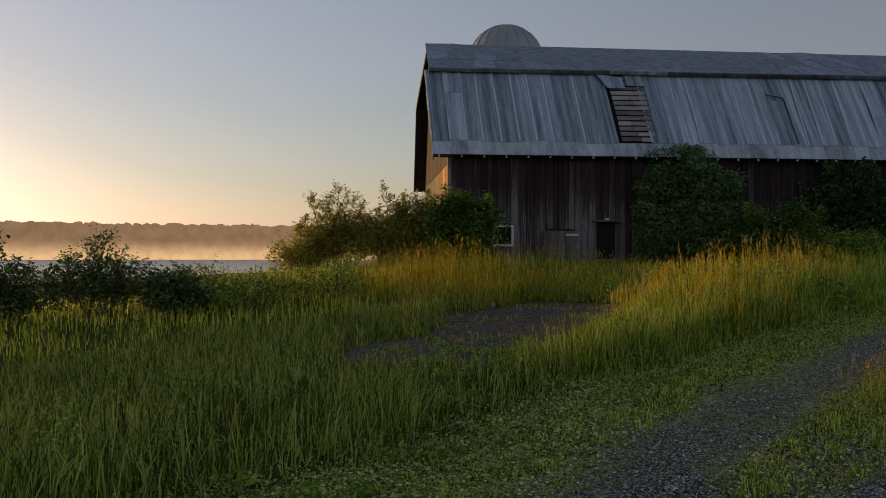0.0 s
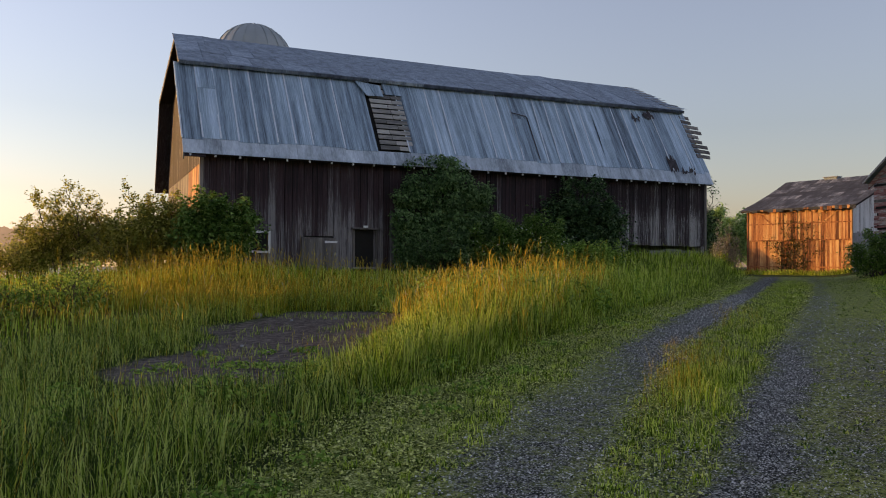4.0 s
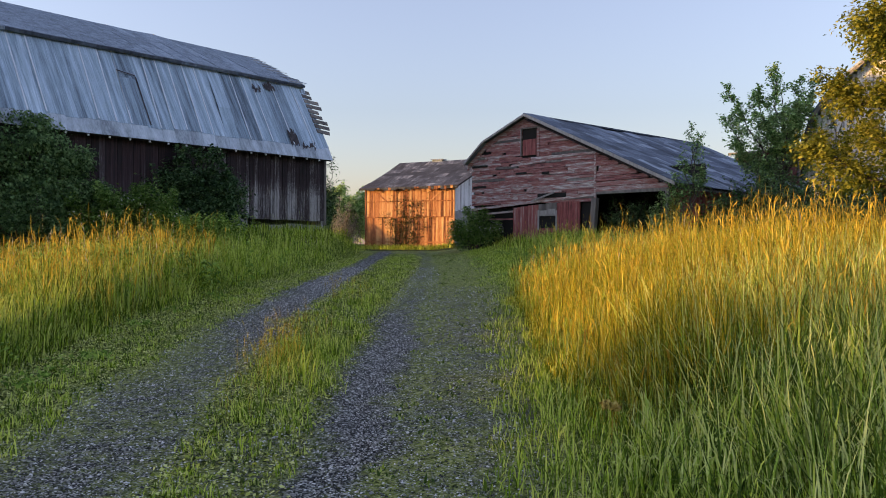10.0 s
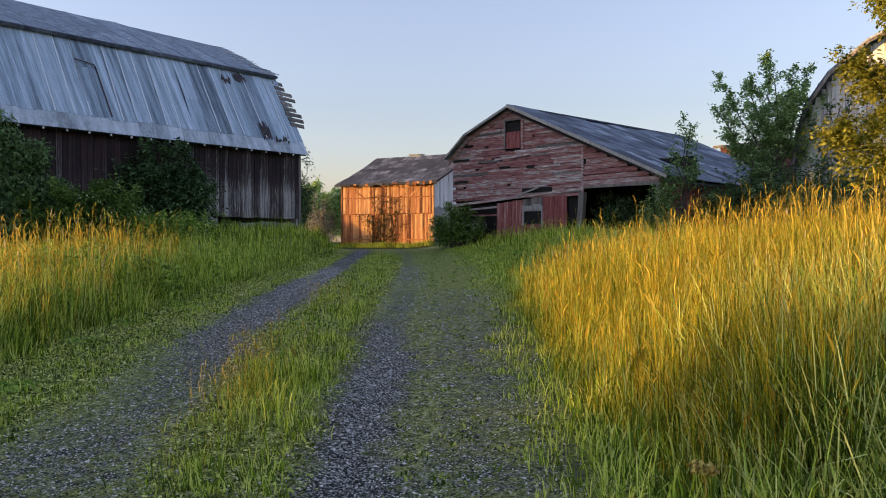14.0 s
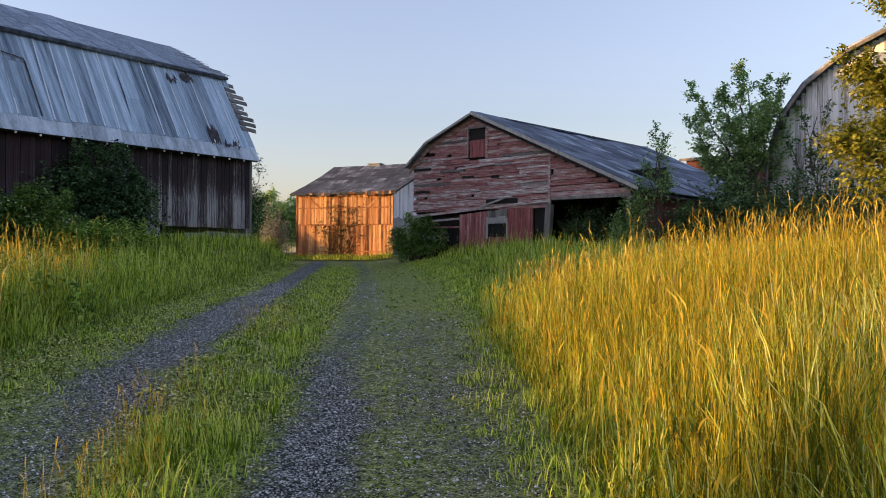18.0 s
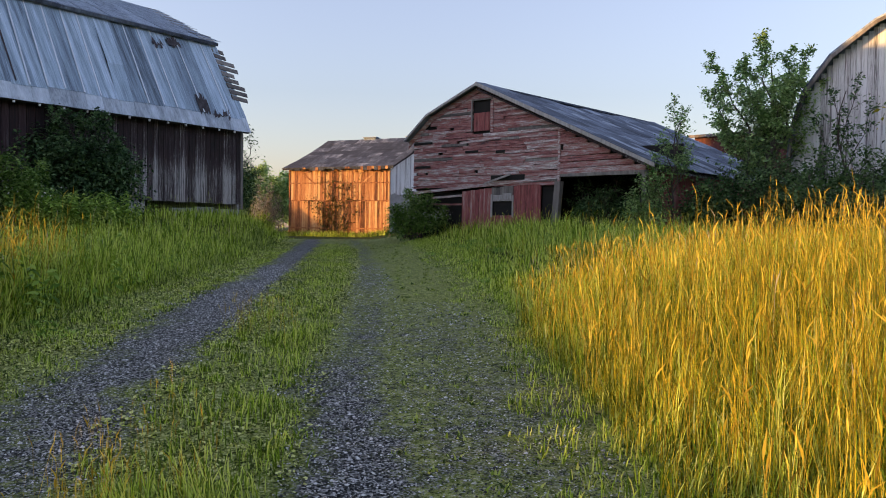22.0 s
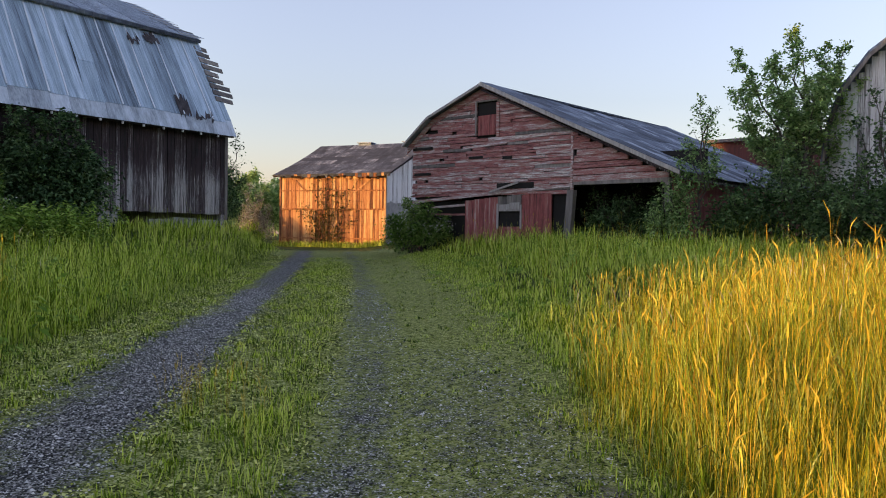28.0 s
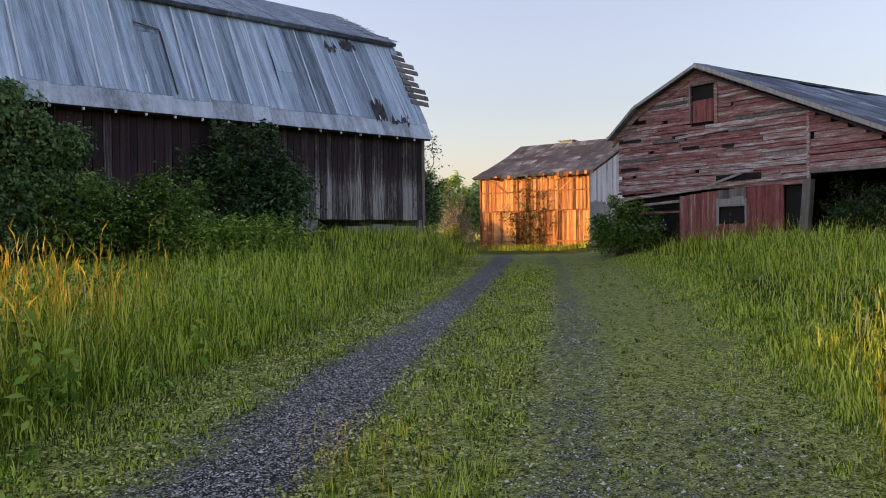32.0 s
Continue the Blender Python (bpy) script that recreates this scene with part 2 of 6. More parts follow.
def ground_material():
    m = bpy.data.materials.new("meadow_ground")
    m.use_nodes = True
    t = m.node_tree
    N, K = t.nodes, t.links
    bs = N["Principled BSDF"]
    bs.inputs["Roughness"].default_value = 0.92
    bs.inputs["Specular IOR Level"].default_value = 0.085
    co = N.new("ShaderNodeTexCoord").outputs["Object"]

    def noise_of(scale, detail=4.0):
        n = N.new("ShaderNodeTexNoise")
        n.inputs["Scale"].default_value, n.inputs["Detail"].default_value = scale, detail
        K.new(co, n.inputs["Vector"])
        return n.outputs[0]

    def ramp(src, stops):
        r = N.new("ShaderNodeValToRGB")
        e = r.color_ramp.elements
        for i, (p, c) in enumerate(stops):
            q = e[0] if i == 0 else e[-1] if i == len(stops) - 1 else e.new(p)
            q.position, q.color = p, (*c, 1)
        K.new(src, r.inputs[0])
        return r.outputs[0]

    def calc(op, a, b):
        n = N.new("ShaderNodeMath")
        n.operation = op
        for s, v in zip(n.inputs, (a, b)):
            if isinstance(v, float):
                s.default_value = v
            else:
                K.new(v, s)
        return n.outputs[0]

    def mix(f, a, b):
        n = N.new("ShaderNodeMix")
        n.data_type = "RGBA"
        K.new(f, n.inputs[0])
        K.new(a, n.inputs[6])
        K.new(b, n.inputs[7])
        return n.outputs[2]

    big, mid, tiny = noise_of(0.9), noise_of(7.0), noise_of(55.0, 2.0)
    # ground tone lowered to hold the deep shadow at the grass foot
    shaded_soil = ramp(mid, [(0.3, (0.02, 0.03, 0.008)), (0.55, (0.05, 0.075, 0.016)), (0.75, (0.11, 0.135, 0.04))])
    vo = N.new("ShaderNodeTexVoronoi")
    vo.inputs["Scale"].default_value = 70.0
    K.new(co, vo.inputs["Vector"])
    stones = ramp(vo.outputs["Color"], [(0.2, (0.014, 0.0145, 0.013)), (0.5, (0.08, 0.08, 0.072)), (0.85, (0.54, 0.53, 0.48))])
    dirt = ramp(calc("ADD", calc("MULTIPLY", tiny, 0.5), calc("MULTIPLY", mid, 0.5)), [(0.36, (0.05, 0.04, 0.034)), (0.5, (0.13, 0.105, 0.088)), (0.64, (0.27, 0.23, 0.2))])
    mossy = ramp(calc("ADD", calc("MULTIPLY", tiny, 0.6), calc("MULTIPLY", noise_of(17.0, 3.0), 0.4)), [(0.375, (0.02, 0.028, 0.007)), (0.455, (0.15, 0.185, 0.038)), (0.53, (0.31, 0.35, 0.085)), (0.61, (0.56, 0.57, 0.25))])
    sep = N.new("ShaderNodeSeparateColor")
    a = N.new("ShaderNodeAttribute")
    a.attribute_name = "cover"
    K.new(a.outputs["Color"], sep.inputs[0])
    wob = calc("SUBTRACT", calc("ADD", calc("ADD", calc("MULTIPLY", big, 0.6), calc("MULTIPLY", mid, 0.8)), calc("MULTIPLY", tiny, 1.3)), 1.35)

    def mask(ch, gain):
        v = calc("ADD", sep.outputs[ch], wob)
        mr = N.new("ShaderNodeMapRange")
        mr.inputs["From Min"].default_value, mr.inputs["From Max"].default_value = 0.5 - gain, 0.5 + gain
        K.new(v, mr.inputs["Value"])
        return mr.outputs[0]

    col = mix(mask(2, 0.25), shaded_soil, mossy)
    col = mix(mask(1, 0.2), col, dirt)
    col = mix(mask(0, 0.2), col, stones)
    K.new(col, bs.inputs["Base Color"])
    bp = N.new("ShaderNodeBump")
    bp.inputs["Strength"].default_value, bp.inputs["Distance"].default_value = 0.8, 0.02
    K.new(calc("ADD", vo.outputs["Distance"], tiny), bp.inputs["Height"])
    K.new(bp.outputs[0], bs.inputs["Normal"])
    return m


M_GROUND = ground_material()


def part(name, bm, material, parent, label=""):
    me = bpy.data.meshes.new(name)
    bm.to_mesh(me)
    bm.free()
    me.materials.append(material)
    ob = new(name, me)
    ob.parent = parent
    return tagged(ob, label) if label else ob


def bm_box(x0, x1, y0, y1, z0, z1, bm=None):
    bm = bm or bmesh.new()
    v = [bm.verts.new((x, y, z)) for z in (z0, z1) for y in (y0, y1) for x in (x0, x1)]
    for f in ((0, 2, 3, 1), (4, 5, 7, 6), (0, 1, 5, 4), (2, 6, 7, 3), (0, 4, 6, 2), (1, 3, 7, 5)):
        bm.faces.new([v[i] for i in f])
    return bm


def bm_slab(points, off, bm=None):
    """A plate: a ring of points, thickened by the vector off."""
    bm = bm or bmesh.new()
    a = [bm.verts.new(p) for p in points]
    b = [bm.verts.new(Vector(p) + Vector(off)) for p in points]
    bm.faces.new(a[::-1])
    bm.faces.new(b)
    n = len(a)
    for i in range(n):
        j = (i + 1) % n
        bm.faces.new((a[i], a[j], b[j], b[i]))
    bmesh.ops.recalc_face_normals(bm, faces=bm.faces)
    return bm


def empty(name, m, label, category, group="", kind=""):
    e = new(name)
    e.empty_display_size = 0.3
    e.matrix_world = m
    return tagged(e, label, category, group, kind)


def mesh_np(name, co, faces_flat, sizes, material, parent=None, second=None, which=None):
    """A mesh from arrays: corner places, flat corner indices, corners a face."""
    me = bpy.data.meshes.new(name)
    me.vertices.add(len(co))
    me.vertices.foreach_set("co", np.asarray(co, np.float32).ravel())
    me.loops.add(len(faces_flat))
    me.loops.foreach_set("vertex_index", np.asarray(faces_flat, np.int32))
    me.polygons.add(len(sizes))
    starts = np.concatenate([[0], np.cumsum(sizes)[:-1]])
    me.polygons.foreach_set("loop_start", starts.astype(np.int32))
    me.materials.append(material)
    if second:
        me.materials.append(second)
        me.polygons.foreach_set("material_index", np.asarray(which, np.int32))
    me.update(calc_edges=True)
    ob = new(name, me)
    ob.parent = parent
    return ob


# ---- ground ----
AX, RX = np.array([0.643, 0.766]), np.array([0.766, -0.643])


def smooth(a, b, v):
    t = np.clip((v - a) / (b - a), 0, 1)
    return t * t * (3 - 2 * t)


def ground_z(x, y):
    x, y = np.asarray(x, float), np.asarray(y, float)
    d, r = x * AX[0] + y * AX[1], x * RX[0] + y * RX[1]
    z = np.interp(d, [-20, -5, 0, 4, 8, 12, 16, 20, 30, 45, 60, 90], [-0.5, -0.3, -0.22, -0.16, -0.02, 0.17, 0.4, 0.58, 0.8, 0.95, 1.0, 1.2])
    z = z + 0.5 * smooth(1.9, 6.0, r) + 0.3 * smooth(20, 45, r)
    # the mound that the large barn stands on
    ox, oy = x - 0.5, y - 29.2
    bx, by = ox * 0.98 + oy * 0.2, -ox * 0.2 + oy * 0.98
    near = smooth(-10, -1, by) * smooth(-9, 1, bx) * (1 - smooth(24, 36, bx)) * (1 - smooth(12, 24, by))
    z = z + (0.4 + 0.6 * smooth(8, 20, bx)) * near * (1 - smooth(-3.8, -1.6, r))
    # the field falls away to the lake
    far = np.maximum(0, -r - 20) * (d > -300) + np.maximum(0, by - 16) * 0.5 * (1 - smooth(10, 34, bx))
    z = z - 9.0 * smooth(0, 190, far) - 0.25 * smooth(4, 14, -r) * (1 - smooth(10, 24, d))
    z = z + 0.05 * np.sin(x * 0.7 + 1.3) * np.cos(y * 0.6) * smooth(2.6, 6, np.abs(r))
    return z


def axis_steps():
    inner = np.arange(-16, 50.01, 0.3)
    out = [50.0 + 0.5 * (1.3 ** k) for k in range(1, 36)]
    return np.concatenate([-34.0 - (np.array(out[::-1]) - 50) + 18.0, inner, out])


gx = axis_steps()
gy = axis_steps()
GX, GY = np.meshgrid(gx, gy)
GZ = ground_z(GX, GY)
nx, ny = len(gx), len(gy)
idx = np.arange(nx * ny).reshape(ny, nx)
quads = np.stack([idx[:-1, :-1], idx[:-1, 1:], idx[1:, 1:], idx[1:, :-1]], -1).reshape(-1, 4)
ground = mesh_np("ground", np.stack([GX, GY, GZ], -1).reshape(-1, 3), quads.ravel(), np.full(len(quads), 4), M_GROUND)
tagged(ground, "uneven meadow ground sloping down towards a misty lake", "ground", kind="structure")
ground.data.polygons.foreach_set("use_smooth", np.ones(len(quads), bool))


def rough_noise(x, y, f, seed=0.0):
    """Cheap smooth noise of about -1 to 1."""
    return (np.sin(x * f + 1.7 * np.sin(y * f * 0.83 + seed)) + np.sin(y * f * 1.27 + 1.9 * np.sin(x * f * 0.71 - seed)) + np.sin((x + y) * f * 2.1 + seed * 3) * 0.6) / 2.6


def lanes(d):
    """Across the road at d: left and right edge of the left wheel track, of the right track, and of the mossy shoulder."""
    k = [-10, 6, 9, 13, 18, 24, 34, 60]
    ll = np.interp(d, k, [-1.7, -2.0, -2.35, -2.2, -1.85, -1.35, -1.1, -0.9])
    lr = np.interp(d, k, [-1.0, -1.1, -1.25, -1.4, -0.97, -0.65, -0.35, -0.2])
    rl = np.interp(d, k, [-0.6, -0.5, -0.35, -0.12, 0.2, 0.6, 0.95, 1.0])
    rr = np.interp(d, k, [0.0, 0.05, 0.25, 0.55, 0.9, 1.2, 1.6, 1.8])
    sh = np.interp(d, [-10, 6, 10, 13, 17, 22, 32, 60], [0.9, 1.0, 1.4, 1.85, 2.15, 2.45, 3.1, 3.3])
    return ll, lr, rl, rr, sh


def bank_foot(d):
    """How far left of the wheel track the tall growth begins."""
    return np.interp(d, [6, 10, 14, 19, 24, 34], [1.75, 1.55, 1.45, 1.25, 1.0, 0.8])


def road_masks(x, y):
    d, r = x * AX[0] + y * AX[1], x * RX[0] + y * RX[1]
    ll, lr, rl, rr, sh = lanes(d)
    w = 0.13 * rough_noise(x, y, 2.3, 1.0) + 0.14 * rough_noise(x, y, 0.9, 5.0) + 0.08 * rough_noise(x, y, 6.1, 2.0)
    r = r + w
    s = 0.3
    ltrack = smooth(ll - 0.55, ll + 0.4, r) * (1 - smooth(lr - s, lr + s, r))
    rtrack = smooth(rl - s, rl + s, r) * (1 - smooth(rr - s, rr + s, r))
    shoulder = smooth(rr - s, rr + s, r) * (1 - smooth(sh - s, sh + 0.5, r))
    end = 1 - smooth(46, 54, d)
    gravel = np.maximum(np.maximum(ltrack * np.interp(d, [4, 6.5, 8, 11, 14, 20], [0.74, 0.68, 0.52, 0.5, 0.78, 0.92]), rtrack * (0.88 - 0.42 * smooth(11, 17, d))), 0.42 * shoulder * (1 - 0.9 * smooth(13, 22, d))) * end
    gravel = np.maximum(gravel, 0.42 * smooth(lr - 0.2, lr + 0.2, r) * (1 - smooth(rl - 0.2, rl + 0.2, r)) * (1 - smooth(7, 9.5, d)))
    moss = smooth(ll - 2.1, ll - 1.4, r) * (1 - smooth(sh + 0.2, sh + 1.3, r)) * end
    a, b = np.array([0.8, 12.2]), np.array([2.9, 17.6])
    ab = b - a
    t = np.clip(((x - a[0]) * ab[0] + (y - a[1]) * ab[1]) / (ab @ ab), 0, 1)
    dist = np.hypot(x - a[0] - t * ab[0], y - a[1] - t * ab[1])
    dirt = 1 - smooth(0.9 + 0.6 * t, 2.0 + 0.6 * t, dist + 0.6 * rough_noise(x, y, 1.4, 2.0))
    litter = np.exp(-((r - sh - 0.12) / 0.2) ** 2) * smooth(7, 9, d) * (1 - smooth(14, 16, d)) * (0.35 + 0.5 * rough_noise(x, y, 3.1, 4.0))
    return gravel, np.maximum(dirt, litter), moss


g_m, d_m, m_m = road_masks(GX.ravel(), GY.ravel())
at = ground.data.color_attributes.new("cover", "FLOAT_COLOR", "POINT")
at.data.foreach_set("color", np.stack([g_m, d_m, m_m, np.ones_like(g_m)], -1).astype(np.float32).ravel())


# ---- small builders ----
def plank(parent, name, x0, x1, y0, y1, z0, z1, material, turn=None, label=""):
    """A board with slightly uneven ends, as a mesh of its own."""
    j = 0.006
    c = [(x + random.uniform(-j, j), y + random.uniform(-j, j) * 0.3, z + random.uniform(-j, j)) for z in (z0, z1) for y in (y0, y1) for x in (x0, x1)]
    if turn:
        mid = Vector(((x0 + x1) / 2, (y0 + y1) / 2, (z0 + z1) / 2))
        rot = Euler([radians(a) for a in turn]).to_matrix()
        c = [rot @ (Vector(p) - mid) + mid for p in c]
    me = bpy.data.meshes.new(name)
    me.from_pydata(c, [], [(0, 2, 3, 1), (4, 5, 7, 6), (0, 1, 5, 4), (2, 6, 7, 3), (0, 4, 6, 2), (1, 3, 7, 5)])
    me.materials.append(material)
    ob = new(name, me)
    ob.parent = parent
    return tagged(ob, label) if label else ob


def quad_plate(parent, name, corners, thick, material, ribs=0, label="", rib_h=0.025):
    """A sheet over four corners (a, b along the foot; c, d along the head), with raised ribs running up it."""
    a, b, c, d = [Vector(p) for p in corners]
    n = (b - a).cross(d - a).normalized()
    bm = bmesh.new()
    bm_slab([a, b, c, d], n * -thick, bm)
    for k in range(ribs):
        f = (k + 0.02) / max(1, ribs - 0.0) + 0.0
        w = 0.025 / (b - a).length
        p, q = a.lerp(b, f), a.lerp(b, f + w)
        s, r = d.lerp(c, f), d.lerp(c, f + w)
        bm_slab([p + n * 0.002, q + n * 0.002, r + n * 0.002, s + n * 0.002], n * rib_h, bm)
    return part(name, bm, material, parent, label)


def tube(bm, pts, radii, sides=7):
    rings = []
    for i, p in enumerate(pts):
        p = Vector(p)
        fw = (Vector(pts[min(i + 1, len(pts) - 1)]) - Vector(pts[max(i - 1, 0)])).normalized()
        u = fw.orthogonal().normalized()
        v = fw.cross(u)
        rings.append([bm.verts.new(p + (u * math.cos(2 * math.pi * k / sides) + v * math.sin(2 * math.pi * k / sides)) * radii[i]) for k in range(sides)])
    for a, b in zip(rings, rings[1:]):
        for k in range(sides):
            bm.faces.new((a[k], a[(k + 1) % sides], b[(k + 1) % sides], b[k]))
    bm.faces.new(rings[-1])
    return bm


# ---- large barn ----
BARN = Matrix.Translation((0.497, 29.2, 0)) @ pose(0, 0, 0, 0, 0, 11.54)
barn = empty("gambrel_barn", BARN, "large weathered gambrel barn with dark boards and patched tin roof", "barn")
BL, BW = 23.95, 11.0


def eave_z(x):
    return 5.27 + 0.009 * x


def lower_roof(x, s, lift=0.0):
    """On the front lower slope: s 0 at the eave, 1 at the break."""
    lx = x + 0.3 * s * min(1, max(0, (x - 8) / 6)) * max(0, min(1, (22 - x) / 4))
    y = -0.42 + 2.12 * s + 0.1 * math.sin(math.pi * s) * -1.0
    z = eave_z(x) - 0.02 + (3.58 + 0.016 * x - 0.005 * x) * s
    return Vector((lx, y - 0.86 * lift, z + 0.5 * lift))


def upper_roof(x, s, lift=0.0):
    y = 1.62 + 4.0 * s
    sag = 0.03 * math.sin(x * 0.8) + 0.03 * math.sin(x * 2.1 + 1) - 0.17 * math.sin(math.pi * min(1, max(0, x / 15)))
    z = 8.9 + 0.021 * x + (1.97 - 0.004 * x) * s + sag * s
    lean = 0.45 * s * max(0, 1 - max(0, x) / 8)
    return Vector((x + lean, y - 0.42 * lift, z + 0.9 * lift))


# near-black backing sheets just inside the boards, painted as the shade indoors
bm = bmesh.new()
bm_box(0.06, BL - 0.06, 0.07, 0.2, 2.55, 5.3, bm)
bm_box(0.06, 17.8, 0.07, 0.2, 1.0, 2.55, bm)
part("inner_wall", bm, M_DARK, barn, "near-black sheet as the shade behind the barn boards")
part("back_wall", bm_box(0.8, BL, BW - 0.2, BW, 0.8, 5.3), M_WOOD_DARK, barn)
prof = [(0.0, 1.0), (0.0, 5.3), (1.72, 8.75), (5.6, 10.7), (9.4, 8.75), (11.0, 5.3), (11.0, 1.0)]
part("gable_wall", bm_slab([(BL - 0.15, y, z + (0.3 if z > 5.4 else 0.1)) for y, z in prof], (-0.15, 0, 0)), M_WOOD_DARK, barn)
# front boards
x = 0.0
while x < BL - 0.05:
    w = min(random.choice((0.2, 0.24, 0.26, 0.3)), BL - x)
    z0 = 1.0 if x < 17.9 else 2.5 + random.uniform(-0.025, 0.02)
    if 3.6 <= x + w / 2 <= 4.95:
        z0 = 2.56
    if 5.68 <= x + w / 2 <= 6.55:
        z0 = 2.86
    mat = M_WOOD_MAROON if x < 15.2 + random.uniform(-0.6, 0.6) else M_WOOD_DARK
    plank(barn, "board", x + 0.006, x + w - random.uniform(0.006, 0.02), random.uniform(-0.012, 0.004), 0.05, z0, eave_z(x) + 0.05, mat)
    x += w
# boards of the sunlit gable end, set a little askew as the old frame leans
y = 0.0
while y < BW - 0.05:
    w = min(random.choice((0.22, 0.28, 0.32)), BW - y)
    ym = y + w / 2
    top = float(np.interp(ym, [0, 1.72, 5.6, 9.4, 11], [5.2, 8.7, 10.65, 8.7, 5.2])) - 0.1
    xo = 0.07 * ym
    # orange boards paint the sunlit strip; dark ones above paint overhang shade
    plank(barn, "gable_board", xo - 0.02, xo + 0.03, y + 0.006, y + w - 0.008, 1.0, min(top, 5.0), M_WOOD_SHED if ym < 3 else M_WOOD_GREY)
    if top > 5.1:
        plank(barn, "gable_board", xo - 0.035, xo + 0.015, y + 0.006, y + w - 0.008, 4.95, top, M_WOOD_DARK)
    y += w
part("corner_post", bm_box(-0.03, 0.1, -0.03, 0.09, 1.0, 5.25), M_WOOD_GREY, barn, "grey corner board")
part("corner_post", bm_box(BL - 0.12, BL + 0.02, -0.03, 0.06, 2.3, 5.45), M_WOOD_GREY, barn, "pale grey corner board")
# low plank door, hooded recess, white window frame
dr = part("door", bm_box(3.62, 4.94, -0.04, 0.02, 1.15, 2.5), M_WOOD_GREY, barn, "pale grey low plank door")
for k in range(5):
    plank(dr, "door_plank", 3.62 + 0.264 * k + 0.005, 3.62 + 0.264 * (k + 1) - 0.005, -0.07, -0.043, 1.15, 2.5 - random.uniform(0, 0.06), M_WOOD_GREY)
plank(dr, "hinge", 4.5, 4.98, -0.095, -0.073, 2.3, 2.38, M_WHITE)
plank(dr, "latch", 4.85, 4.97, -0.1, -0.073, 1.85, 1.95, M_CONC)
rc = part("doorway", bm_box(5.7, 6.54, 0.03, 0.068, 1.4, 2.86), M_DARK, barn, "doorway painted dark as shade, with a small hood")
plank(rc, "lintel", 5.55, 6.68, -0.2, 0.02, 2.84, 2.9, M_WOOD_GREY)
plank(rc, "jamb", 5.62, 5.7, -0.05, 0.02, 1.4, 2.84, M_WOOD_GREY)
plank(rc, "jamb", 6.54, 6.62, -0.05, 0.02, 1.4, 2.84, M_WOOD_GREY)
plank(rc, "sill", 5.6, 6.66, -0.1, 0.02, 1.34, 1.42, M_WOOD_GREY)
part("lamp_cap", bm_box(5.98, 6.13, -0.26, -0.14, 2.9, 2.98), M_WHITE, rc, "small white lamp cap")
wf = part("window", bm_box(1.7, 2.4, -0.03, -0.016, 1.95, 2.65), M_DARK, barn, "small window with a white frame")
for n, b in (("window_frame", (1.66, 2.46, 2.62, 2.7)), ("window_frame", (1.66, 2.46, 1.9, 1.98)), ("window_frame", (2.38, 2.47, 1.985, 2.615)), ("window_frame", (1.65, 1.73, 1.985, 2.615))):
    plank(wf, n, b[0], b[1], -0.06, -0.035, b[2], b[3], M_WHITE)
# concrete footing blocks under the raised corner
plank(barn, "footing", 18.3, 19.05, 0.02, 0.45, 1.0, 2.46, M_CONC)
for x in (20.4, 21.5, 22.6):
    plank(barn, "footing", x, x + 1.02, 0.12, 0.45, 1.0, 2.3 + random.uniform(-0.05, 0.04), M_CONC)
# roof: tin sheets on the lower slope, with a strip of shorter sheets along the eave
M_LATH = surf("roof_lath", [(0.13, 0.125, 0.12), (0.3, 0.285, 0.265), (0.46, 0.44, 0.41)], 1.5, 0.9, 0.5, (0.6, 6, 6), 9, rand=0.5)
M_EAVE = surf("pale_eave_tin", [(0.2, 0.23, 0.26), (0.44, 0.5, 0.56), (0.66, 0.72, 0.78)], 1.2, 0.6, 0.2, (3, 1, 1), 7, rand=0.2, metal=0.3)
M_RUST = surf("rusty_bare_patch", [(0.015, 0.014, 0.017), (0.05, 0.042, 0.048), (0.13, 0.115, 0.125)], 4, 0.95, 0.4)
deck = bmesh.new()
bm_slab([lower_roof(-0.6, 0.0, -0.05), lower_roof(BL, 0.0, -0.05), lower_roof(BL, 1, -0.05), lower_roof(-0.45, 1, -0.05)], (0, 0.05, -0.03), deck)
part("roof_deck", deck, M_DARK, barn, "roof boarding painted near-black as the shade under the tin")
x, k = -0.66, 0
